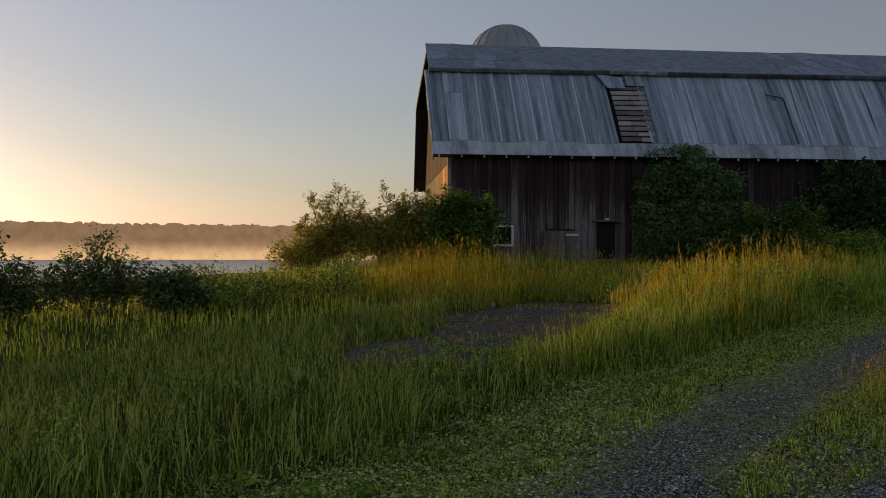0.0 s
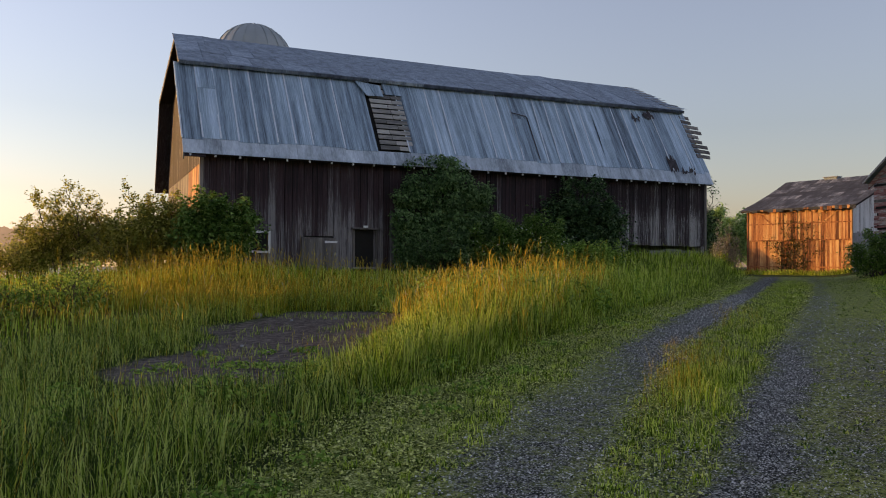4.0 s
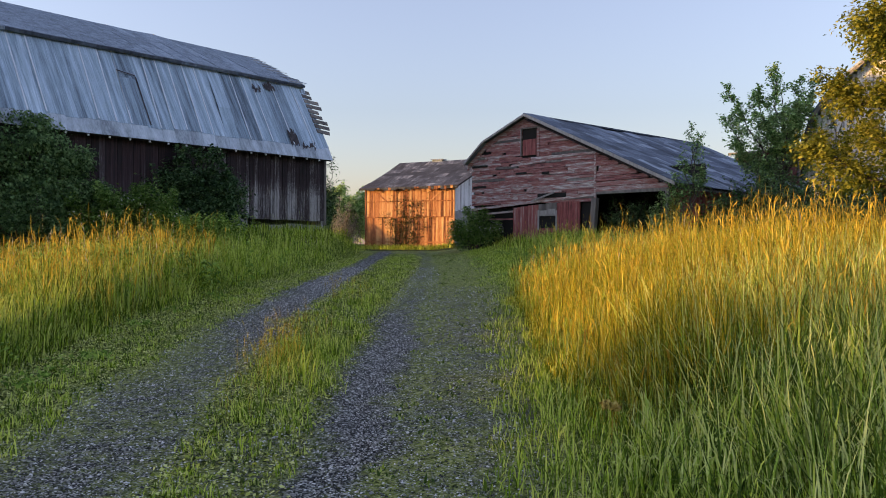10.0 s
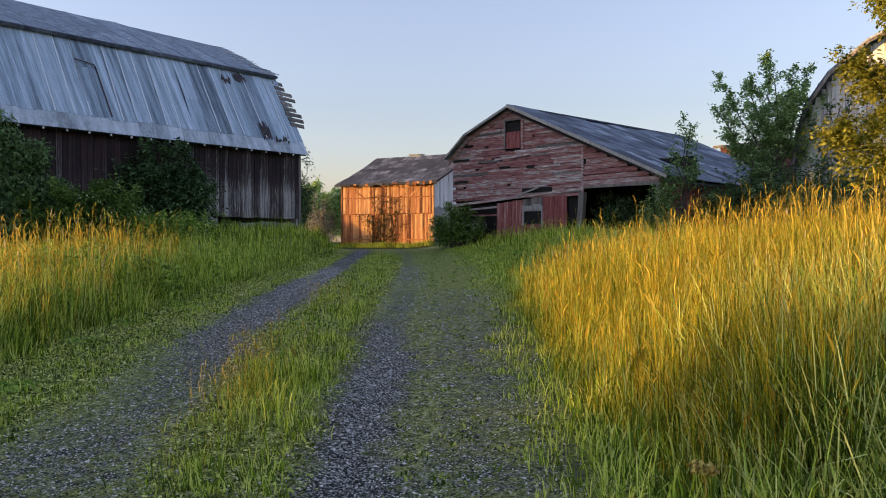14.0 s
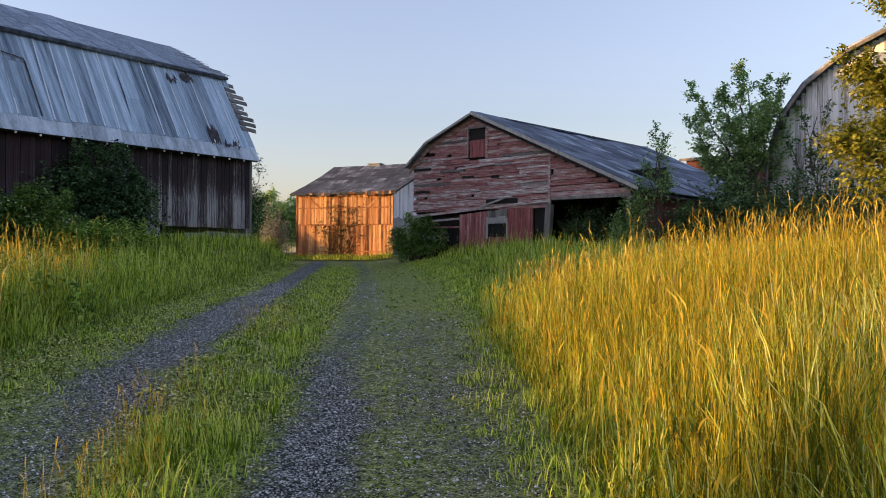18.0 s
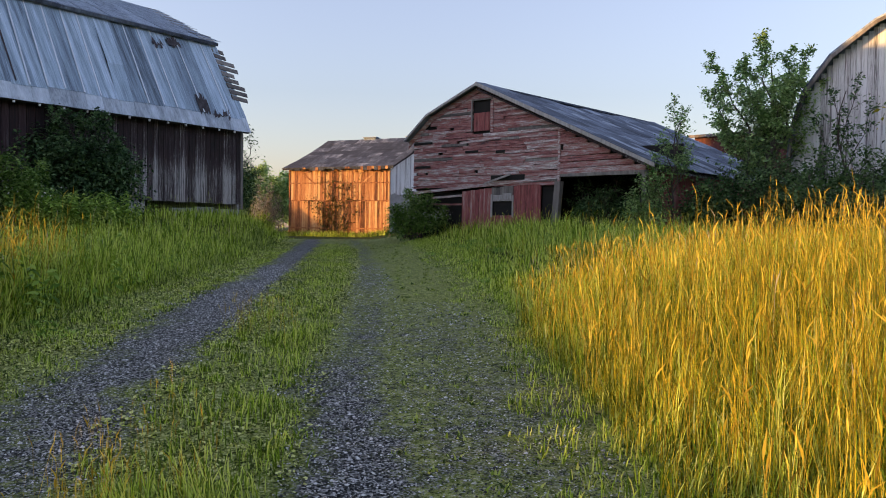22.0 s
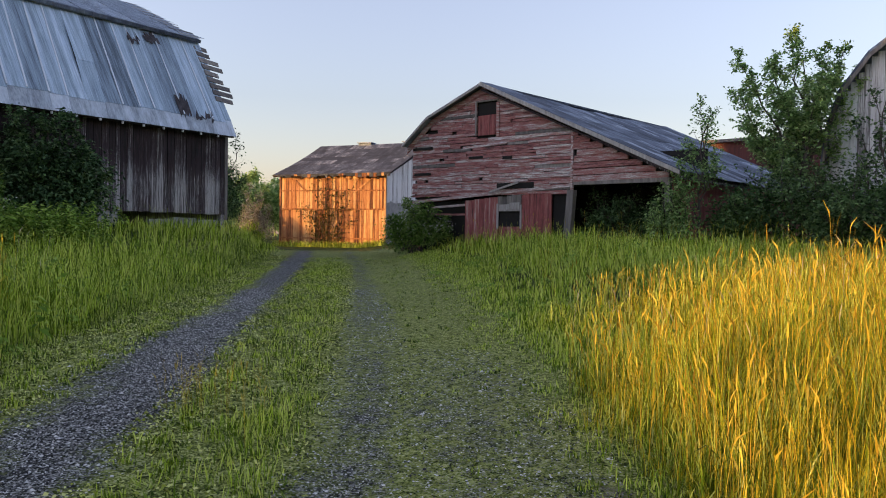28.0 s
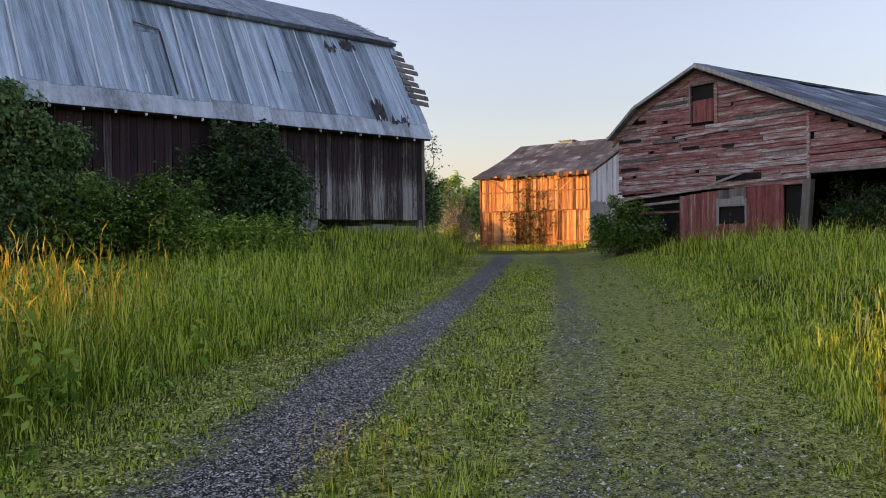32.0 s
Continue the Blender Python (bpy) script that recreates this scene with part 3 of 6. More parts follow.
while x < BL - 0.1:
    w = min(random.choice((0.62, 0.66, 0.7)), BL + 0.05 - x)
    s_low = 0.155 + random.uniform(-0.012, 0.012)
    gap = 6.75 <= x + w / 2 <= 8.1
    u = random.uniform(0, 0.012)
    a, b = x, x + w + 0.012
    quad_plate(barn, "eave_sheet", [lower_roof(a, 0, u), lower_roof(b, 0, u), lower_roof(b, s_low, u), lower_roof(a, s_low, u)], 0.006, M_EAVE, 0)
    if not gap:
        tp = 0.985
        if random.random() < 0.07:
            m = random.uniform(0.5, 0.8)
            quad_plate(barn, "tin_sheet", [lower_roof(a, s_low - 0.01, u + 0.01), lower_roof(b, s_low - 0.01, u + 0.01), lower_roof(b, m, u + 0.01), lower_roof(a, m, u + 0.01)], 0.006, M_TIN, 0)
            quad_plate(barn, "tin_sheet", [lower_roof(a, m - 0.01, u + 0.02), lower_roof(b, m - 0.01, u + 0.02), lower_roof(b, tp, u + 0.02), lower_roof(a, tp, u + 0.02)], 0.006, M_TIN, 0)
        else:
            quad_plate(barn, "tin_sheet", [lower_roof(a, s_low - 0.01, u + 0.01), lower_roof(b, s_low - 0.01, u + 0.01), lower_roof(b, tp, u + 0.01), lower_roof(a, tp, u + 0.01)], 0.006, M_TIN, 0)
    if not gap and random.random() < 0.8:
        quad_plate(barn, "seam", [lower_roof(a - 0.025, s_low, 0.035), lower_roof(a + 0.03, s_low, 0.035), lower_roof(a + 0.03, 0.98, 0.035), lower_roof(a - 0.025, 0.98, 0.035)], 0.015, M_SEAM)
    x += w
# the torn strip with bare lath, and its loose sheets
for k in range(13):
    s = 0.17 + 0.061 * k
    cut = random.uniform(7.2, 7.7)
    for a, b in ((6.72, cut - 0.01), (cut + 0.01, 8.12)):
        quad_plate(barn, "lath", [lower_roof(a, s, 0.0), lower_roof(b, s + random.uniform(-0.004, 0.004), 0.0), lower_roof(b, s + 0.045, 0.0), lower_roof(a, s + 0.045, 0.0)], 0.02, M_LATH)
quad_plate(barn, "loose_sheet", [lower_roof(6.6, 0.78, 0.09), lower_roof(7.35, 0.79, 0.07), lower_roof(7.3, 0.93, 0.06), lower_roof(6.22, 0.96, 0.08)], 0.006, M_TIN, 2, "loose bent tin sheet")
quad_plate(barn, "loose_sheet", [lower_roof(7.42, 0.82, 0.06), lower_roof(8.2, 0.82, 0.06), lower_roof(8.15, 0.97, 0.05), lower_roof(7.4, 0.97, 0.05)], 0.006, M_TIN, 2, "patch of tin sheet")
for a, b, s, t in ((21.1, 21.85, 0.87, 0.96), (20.3, 20.85, 0.82, 0.87), (21.5, 22.05, 0.16, 0.32), (22.2, 23.1, 0.14, 0.18)):
    for q in range(6):
        f0, f1 = a + (b - a) * q / 6, a + (b - a) * (q + 1) / 6 + 0.01
        quad_plate(barn, "bare_patch", [lower_roof(f0, s + random.uniform(-0.05, 0.03), 0.026), lower_roof(f1, s + random.uniform(-0.05, 0.03), 0.026), lower_roof(f1, t + random.uniform(-0.06, 0.06), 0.026), lower_roof(f0, t + random.uniform(-0.06, 0.06), 0.026)], 0.002, M_RUST)
quad_plate(barn, "loose_sheet", [lower_roof(13.2, 0.72, 0.05), lower_roof(13.85, 0.7, 0.06), lower_roof(13.9, 0.73, 0.06), lower_roof(13.2, 0.75, 0.05)], 0.006, M_TIN_UP)
# pale flashing and a dark drip edge along the break
for a in np.arange(-0.5, BL - 0.2, 2.45):
    b = min(a + 2.44, BL)
    quad_plate(barn, "flashing", [lower_roof(a, 0.965, 0.05), lower_roof(b, 0.965, 0.05), lower_roof(b, 1.0, 0.05), lower_roof(a, 1.0, 0.05)], 0.01, M_EAVE)
    quad_plate(barn, "drip_edge", [upper_roof(a, -0.05, 0.0), upper_roof(b, -0.05, 0.0), upper_roof(b, 0.0, 0.0), upper_roof(a, 0.0, 0.0)], 0.12, M_SHINGLE)
# upper slope in courses of small sheets
part("upper_roof", bm_slab([upper_roof(-0.5, -0.03), upper_roof(BL, -0.03), upper_roof(BL, 1.0), upper_roof(-0.4, 1.0)], (0, 0, -0.06)), M_TIN_UP, barn, "dull grey upper roof slope")
for row in range(3):
    s0, s1 = row / 3 - 0.03, (row + 1) / 3
    x = -0.52
    xe = BL + random.uniform(-0.15, 0.05)
    while x < xe - 0.2:
        w = min(random.choice((0.9, 1.2, 1.5)), xe - x)
        u = 0.008 + 0.01 * (row % 2) + random.uniform(0, 0.012)
        quad_plate(barn, "roof_sheet", [upper_roof(x, s0, u), upper_roof(x + w, s0, u), upper_roof(x + w, s1, u), upper_roof(x, s1, u)], 0.005, M_TIN_UP, 1, rib_h=0.015)
        x += w
part("rear_upper_roof", bm_slab([(0.1, 5.62, 10.86), (23.9, 5.62, 11.24), (23.9, 9.5, 9.3), (0.05, 9.5, 8.85)], (0, 0.0, -0.06)), M_TIN_UP, barn)
part("rear_lower_roof", bm_slab([(0.05, 9.5, 8.85), (23.9, 9.5, 9.3), (23.9, 11.5, 5.1), (0.2, 11.5, 4.95)], (0, -0.04, -0.03)), M_TIN_UP, barn)
# rake boards of the near gable
for p, q in (((-0.66, -0.42, 5.22), (-0.5, 1.7, 8.82)), ((-0.5, 1.66, 8.84), (0.02, 5.62, 10.82)), ((0.02, 5.62, 10.82), (0.05, 9.5, 8.8)), ((0.05, 9.5, 8.8), (0.2, 11.5, 4.9))):
    p, q = Vector(p), Vector(q)
    part("rake_board", bm_slab([p, q, q + Vector((0, 0.0, -0.2)), p + Vector((0, 0.0, -0.2))], (0.04, 0, 0)), M_WOOD_GREY, barn)
    part("soffit", bm_slab([p + Vector((0.03, 0, -0.1)), q + Vector((0.03, 0, -0.1)), q + Vector((0.75, 0, -0.1)), p + Vector((0.75, 0, -0.1))], (0, 0, 0.03)), M_WOOD_DARK, barn)
# pale rafter tails under the eave
for k in range(29):
    x = -0.45 + 0.84 * k
    plank(barn, "rafter_tail", x, x + 0.06, -0.42, -0.37, eave_z(x) - 0.12, eave_z(x) - 0.045, M_WHITE_WOOD)
# bare lath ends standing out past the torn corner, and splintered edge boards
for k in range(9):
    s = 0.36 + 0.068 * k
    ln = random.uniform(0.3, 0.75)
    quad_plate(barn, "lath_end", [lower_roof(BL - 0.3, s, 0.0), lower_roof(BL + ln, s - 0.015, 0.0), lower_roof(BL + ln + 0.03, s + 0.03, 0.0), lower_roof(BL - 0.3, s + 0.048, 0.0)], 0.03, M_WOOD_GREY)
for k in range(22):
    s = 0.01 + 0.045 * k
    e = BL - random.uniform(0.1, 0.5)
    quad_plate(barn, "splintered_board", [upper_roof(e - 0.4, s, 0.035), upper_roof(BL + random.uniform(-0.1, 0.5), s - 0.012, 0.03), upper_roof(BL + random.uniform(-0.1, 0.4), s + 0.02, 0.03), upper_roof(e - 0.4, s + 0.04, 0.035)], 0.015, M_TIN_UP if k % 3 else M_LATH)
# the bent sheet's open edge: a dark crease running down to the eave strip
quad_plate(barn, "crease", [lower_roof(14.0, 0.16, 0.05), lower_roof(14.05, 0.16, 0.05), lower_roof(13.93, 0.7, 0.05), lower_roof(13.86, 0.7, 0.05)], 0.006, M_RUST)
quad_plate(barn, "crease", [lower_roof(13.15, 0.735, 0.062), lower_roof(13.9, 0.7, 0.062), lower_roof(13.9, 0.712, 0.062), lower_roof(13.15, 0.748, 0.062)], 0.004, M_RUST)

# ---- silo ----
silo = empty("silo", Matrix.Translation((3.85, 58.5, 0)), "tall concrete silo with a pale ribbed metal dome", "silo")
bm = bmesh.new()
tube(bm, [(0, 0, -8), (0, 0, 15.4)], [2.75, 2.75], 40)
part("shaft", bm, M_CONC, silo)
bm = bmesh.new()
tube(bm, [(0, 0, 15.4)] + [(0, 0, 15.4 + 3.0 * math.sin(a)) for a in np.linspace(0.02, 1.5, 9)], [2.9] + [2.85 * math.cos(a) for a in np.linspace(0.02, 1.5, 9)], 40)
dome = part("dome", bm, M_SILO, silo, "pale metal dome")
for f in dome.data.polygons:
    f.use_smooth = True
for k in range(20):
    a0 = 2 * math.pi * k / 20
    bm = bmesh.new()
    tube(bm, [(2.87 * math.cos(a) * math.cos(a0), 2.87 * math.cos(a) * math.sin(a0), 15.4 + 3.02 * math.sin(a)) for a in np.linspace(0.0, 1.45, 8)], [0.035] * 8, 4)
    part("rib", bm, M_SILO, dome)
bm = bmesh.new()
bm_slab([(-0.45, -2.2, 17.0), (0.45, -2.2, 17.0), (0, -1.4, 18.2)], (0, 0.5, 0.1), bm)
part("hatch", bm, M_SILO, dome)

# ---- red barn ----
M_WOOD_PALE = surf("pale_peeled_wood", [(0.14, 0.12, 0.11), (0.34, 0.31, 0.29), (0.52, 0.5, 0.47)], 1.6, 0.9, 0.4, (6, 6, 0.5), 9, rand=0.2)
red = empty("red_barn", Matrix.Translation((30.6, 0, 0)), "derelict red gable barn with peeling clapboards and a sagging roof", "barn")


part("inner_wall", bm_slab([(0.1, 30.4, 3.3), (0.1, 30.4, 5.6), (0.1, 29.4, 6.4), (0.1, 26.6, 7.45), (0.1, 19.1, 4.0), (0.1, 19.1, 3.75)], (0.1, 0, 0)), M_DARK, red, "near-black sheet as the shade behind the clapboards")
part("side_wall", bm_box(0.2, 14.4, 18.95, 19.1, 1.2, 4.0), M_RED_PAINT, red)
part("back_wall", bm_slab([(14.4, 30.4, 1), (14.4, 30.4, 5.6), (14.4, 26.6, 7.4), (14.4, 19, 4), (14.4, 19, 1)], (-0.1, 0, 0)), M_WOOD_RED, red)
part("far_side_wall", bm_box(0.2, 14.4, 30.3, 30.4, 1.0, 5.5), M_WOOD_RED, red)
part("bay_back", bm_box(3.0, 3.1, 19.1, 30.3, 1.0, 5.0), M_DARK, red, "near-black sheet as the shade inside the open bay")


def clapboards(y_a, y_b, z0, low, high, gap, cut):
    """Courses of clapboards between y_a and y_b under the gable line; boards sag, slip and go missing."""
    z = z0
    while z < 7.5:
        h = random.uniform(low, high)
        y_lo = 19.05 if z + h < 4.1 else 26.6 - (7.5 - z - h) / 3.5 * 7.6
        y_hi = 30.45 if z + h < 5.6 else float(np.interp(z + h, [5.65, 6.5, 7.55], [30.4, 29.35, 26.7]))
        y_lo, y_hi = max(y_lo, y_a), min(y_hi, y_b)
        p = y_lo
        drift = random.gauss(0, 0.25)
        while p < y_hi - 0.06:
            q = min(y_hi, p + random.uniform(*cut))
            if y_hi - q < 0.25:
                q = y_hi
            r = random.random()
            if not (r < gap and z < 6.0 and q - p < 1.3):
                tilt = drift + (random.gauss(0, 0.35) if r < 0.85 else random.gauss(0, 1.4))
                wood = M_WOOD_RED if random.random() < 0.95 else M_WOOD_GREY
                hi = q - (random.uniform(0.02, 0.3) if random.random() < 0.1 else 0.006)
                segs = [(p, hi)]
                if z + h > 5.68 and z < 6.96 and p < 27.05 and hi > 26.08:
                    segs = [s for s in ((p, 26.08), (27.05, hi)) if s[1] - s[0] > 0.05]
                for a, b in segs:
                    plank(red, "clapboard", -0.02 - random.uniform(0, 0.03), 0.03, a, b, z + random.uniform(-0.008, 0.008), z + h * random.uniform(0.86, 1.0), wood, (tilt, random.uniform(4, 9), 0))
            p = q
        z += h


clapboards(22.72, 30.5, 3.38, 0.1, 0.135, 0.045, (0.7, 2.6))
clapboards(19.0, 22.7, 3.78, 0.2, 0.27, 0.0, (2.5, 4.0))
plank(red, "joint_board", -0.05, 0.03, 22.66, 22.76, 3.4, 5.7, M_WOOD_RED)
hay = part("hay_door", bm_box(0.05, 0.09, 26.1, 27.03, 5.68, 6.96), M_DARK, red, "hay-door opening painted dark as shade, with a red lower panel")
plank(hay, "panel", -0.01, 0.045, 26.14, 27.0, 5.7, 6.46, M_RED_PAINT)
plank(hay, "trim", -0.07, 0.0, 25.94, 26.08, 5.6, 6.9, M_WOOD_RED)
plank(hay, "trim", -0.06, 0.0, 27.05, 27.12, 5.7, 7.0, M_WOOD_PALE)
plank(hay, "trim", -0.06, 0.0, 26.0, 27.1, 6.97, 7.04, M_WOOD_GREY)
# rotten sill beam, fallen rail and lower wall
plank(red, "sill_beam", -0.06, 0.02, 22.75, 30.45, 3.36, 3.48, M_WOOD_RED, (-3.6, 0, 0), "rotten weathered sill beam")
# plates on the boards, coloured as the shade of gaps
part("wall_gap", bm_box(-0.075, -0.06, 24.3, 26.0, 3.6, 3.82), M_DARK, red, "dark plate painted as the shade of missing boards")
part("wall_gap", bm_box(-0.075, -0.06, 25.3, 25.75, 4.72, 4.84), M_DARK, red)
part("wall_gap", bm_box(-0.075, -0.06, 26.7, 27.4, 4.8, 4.9), M_DARK, red)
part("wall_gap", bm_box(-0.075, -0.06, 29.4, 30.3, 4.25, 4.36), M_DARK, red)
part("wall_gap", bm_box(-0.075, -0.06, 29.3, 30.4, 5.3, 5.4), M_DARK, red)
plank(red, "fallen_rail", -0.2, -0.14, 24.9, 26.3, 3.62, 3.69, M_WOOD_PALE, (-14, 0, 0), "fallen diagonal rail")
y = 23.55
while y < 27.6:
    w = random.uniform(0.16, 0.24)
    top = 3.46 - 0.065 * (y - 23.5) + random.uniform(-0.02, 0.02)
    zz = [(1.1, top)]
    if 24.9 < y + w / 2 < 25.95:
        zz = [(1.1, 2.18), (2.76, top)]
    for a, b in zz:
        plank(red, "board", -0.01, 0.04, y + 0.004, min(27.6, y + w) - 0.004, a, b, M_WOOD_GREY if 24.8 < y < 26.1 and a > 2 else M_RED_PAINT)
    y += w
lw = part("low_window", bm_box(0.05, 0.08, 24.9, 25.96, 2.18, 2.76), M_DARK, red, "small dark window with a peeling pale frame")
for b in ((24.86, 24.93, 2.1, 3.0), (25.93, 26.02, 2.1, 3.05), (24.94, 25.92, 2.76, 2.82), (24.95, 25.4, 2.825, 3.08), (25.42, 25.9, 2.825, 3.02)):
    plank(lw, "window_frame", -0.045, -0.012, b[0], b[1], b[2], b[3], M_WOOD_PALE)
part("doorway", bm_box(0.12, 0.2, 22.9, 23.55, 1.1, 3.45), M_DARK, red, "open doorway painted dark as shade")
plank(red, "lintel", -0.05, 0.1, 22.8, 23.6, 3.36, 3.47, M_WOOD_RED)
plank(red, "leaning_post", -0.1, 0.12, 22.68, 22.95, 1.1, 3.5, M_WOOD_GREY, (5, 0, 0), "leaning grey timber post")
part("low_opening", bm_box(0.3, 0.4, 27.65, 30.3, 1.1, 3.2), M_DARK, red, "low opening painted dark as shade")
for z in (2.62, 2.95):
    plank(red, "rail", -0.02, 0.05, 27.6, 29.4, z, z + 0.08, M_WOOD_RED, (random.uniform(-3, 3), 0, 0))
plank(red, "bay_header", -0.03, 0.12, 19.0, 22.7, 3.66, 3.8, M_WOOD_GREY)
plank(red, "bay_post", -0.02, 0.14, 19.02, 19.2, 1.1, 3.7, M_WOOD_GREY)


def red_roof(x, t):
    """Right slope: t 0 at the ridge, 1 at the eave; the ridge sags."""
    sag = -0.14 * math.sin(math.pi * min(1, max(0, x / 15))) + 0.03 * math.sin(x * 1.7)
    return Vector((x, 26.6 - 8.15 * t, 7.66 - 3.72 * t + sag * (1 - 0.5 * t) - 0.12 * t * (x / 15)))


part("roof_deck", bm_slab([red_roof(-0.35, 0) - Vector((0, 0, 0.22)), red_roof(15, 0) - Vector((0, 0, 0.22)), red_roof(15, 1) - Vector((0, 0, 0.16)), red_roof(-0.35, 1) - Vector((0, 0, 0.16))], (0, 0, -0.07)), M_WOOD_DARK, red)
for row in range(9):
    t0, t1 = row / 9, (row + 1) / 9 + 0.012
    x = -0.42
    while x < 15.1:
        w = min(random.choice((0.7, 0.9, 1.1)), 15.15 - x)
        up = Vector((0, -0.42, 0.9)) * (0.03 + 0.01 * (row % 2) + random.uniform(0, 0.012))
        quad_plate(red, "roofing_sheet", [red_roof(x, t1) + up, red_roof(x + w, t1) + up, red_roof(x + w, t0) + up, red_roof(x, t0) + up], 0.006, M_SHINGLE)
        x += w
for a, b in (((26.6, 7.68), (29.4, 6.6)), ((29.4, 6.6), (30.75, 5.55))):
    part("left_roof", bm_slab([(-0.35, a[0], a[1]), (15, a[0], a[1]), (15, b[0], b[1]), (-0.35, b[0], b[1])], (0, 0, -0.08)), M_SHINGLE, red)
    part("rake_board", bm_slab([(-0.4, a[0], a[1] - 0.02), (-0.4, b[0], b[1] - 0.02), (-0.4, b[0], b[1] - 0.13), (-0.4, a[0], a[1] - 0.13)], (0.04, 0, 0)), M_WOOD_PALE, red)
    part("frieze_board", bm_slab([(-0.06, a[0], a[1] - 0.09), (-0.06, b[0], b[1] - 0.09), (-0.06, b[0], b[1] - 0.34), (-0.06, a[0], a[1] - 0.34)], (0.05, 0, 0)), M_WOOD_RED, red)
part("rake_board", bm_slab([(-0.46, 26.6, 7.68), (-0.46, 18.5, 3.98), (-0.46, 18.5, 3.84), (-0.46, 26.6, 7.53)], (0.05, 0, 0)), M_WOOD_PALE, red, "pale weathered rake board")
part("soffit", bm_slab([(-0.4, 26.6, 7.5), (0, 26.6, 7.5), (0, 18.6, 3.86), (-0.4, 18.6, 3.86)], (0, 0, 0.03)), M_WOOD_GREY, red)

# ---- far red building behind the red barn ----
far_b = empty("far_red_building", Matrix.Translation((50, 19.6, 0)), "distant red-brown farm building with a pale roof edge", "building")
# red darkened in colour so the sunlit wall reads as shaded
M_DULL = surf("red_boards_toned_for_shade", [(0.06, 0.02, 0.018), (0.12, 0.035, 0.03), (0.19, 0.075, 0.065)], 1.8, 0.85, 0.4, (5, 5, 0.5), 9, rand=0.16)
part("wall", bm_box(0, 6, 0, 6.5, 0.8, 7.25), M_DULL, far_b)
part("roof", bm_slab([(-0.3, -0.3, 7.2), (-0.3, 6.8, 7.2), (3, 6.8, 7.5), (3, -0.3, 7.5)], (0, 0, 0.12)), M_SHINGLE, far_b)
part("fascia", bm_box(-0.36, -0.31, -0.3, 6.8, 7.16, 7.32), M_WOOD_GREY, far_b)
part("rear_roof", bm_slab([(6.3, -0.3, 7.2), (6.3, 6.8, 7.2), (3.02, 6.8, 7.5), (3.02, -0.3, 7.5)], (0, 0, 0.12)), M_SHINGLE, far_b)

# ---- shed that closes the lane ----
M_SLATE = surf("dark_slate_roofing", [(0.014, 0.018, 0.03), (0.03, 0.037, 0.056), (0.085, 0.1, 0.135), (0.34, 0.37, 0.42)], 0.9, 0.85, 0.4, (2.6, 0.9, 1), 8, rand=0.2)
SHED = Matrix.Translation((37.084, 47.997, 0)) @ pose(0, 0, 0, 0, 0, math.degrees(math.atan2(-0.9249, 0.3802)))
shed = empty("lane_shed", SHED, "plank barn with sunlit orange-brown boards and a climbing vine", "barn")
SW, SD = 7.13, 12.0
bm = bmesh.new()
bm_box(0.05, SW - 0.05, 0.06, 0.16, 0.8, 5.45, bm)
part("inner_wall", bm, M_DARK, shed, "near-black sheet as the shade between the shed boards")
part("left_wall", bm_box(0, 0.1, 0.17, SD, 0.8, 5.4), M_WOOD_GREY, shed)
part("back_wall", bm_box(0.1, SW - 0.1, SD - 0.1, SD, 0.8, 5.5), M_WOOD_GREY, shed)
x = 0.0
while x < SW - 0.03:
    w = min(random.choice((0.12, 0.14, 0.16, 0.19)), SW - x)
    cut = 3.32 + random.uniform(-0.04, 0.04)
    plank(shed, "board", x + 0.003, x + w - random.uniform(0.003, 0.014), random.uniform(-0.012, 0.004), 0.04, 0.95 + random.uniform(0, 0.08), cut, M_WOOD_SHED)
    plank(shed, "board", x + 0.003, x + w - random.uniform(0.003, 0.014), random.uniform(-0.03, -0.012), 0.03, cut - 0.05, 5.42, M_WOOD_SHED)
    x += w
for a, b, tz in ((0.5, 2.1, 4.85), (5.0, 6.6, 4.85)):
    plank(shed, "brace", a, b, -0.05, -0.034, tz - 0.05, tz + 0.05, M_WOOD_SHED, (0, 38 if a < 3 else -38, 0))
for k in range(24):
    x0 = random.uniform(0, SW - 0.3)
    plank(shed, "eave_scrap", x0, x0 + random.uniform(0.1, 0.3), -0.1, -0.08, 5.2 - random.uniform(0, 0.1), 5.3, M_WOOD_SHED)
for z in (1.5, 3.28, 4.4):
    plank(shed, "batten", 0.05, SW - 0.05, -0.055, -0.032, z, z + 0.07, M_WOOD_SHED)
plank(shed, "corner_board", -0.02, 0.1, -0.05, 0.05, 0.9, 5.4, M_WOOD_SHED)
plank(shed, "corner_board", SW - 0.1, SW + 0.02, -0.05, 0.05, 0.9, 5.45, M_WOOD_SHED)
part("side_base", bm_box(SW - 0.1, SW, 0.06, SD, 0.8, 3.9), M_CONC, shed, "grey masonry lower side wall")
y = 0.1
while y < SD - 0.1:
    w = random.uniform(0.2, 0.28)
    top = 5.45 + 2.4 * (1 - abs(min(y + w / 2, SD) - 6) / 6.0)
    plank(shed, "side_board", SW - 0.05, SW + 0.03, y, min(SD, y + w) - 0.01, 3.8 + random.uniform(-0.15, 0.1), top, M_WHITE_WOOD)
    y += w


def shed_roof(x, t, back=False):
    y = -0.35 + 6.35 * t
    z = 5.38 + 0.012 * x + 2.45 * t - 0.1 * math.sin(math.pi * t)
    return Vector((x, 12.3 - y if back else y, z))


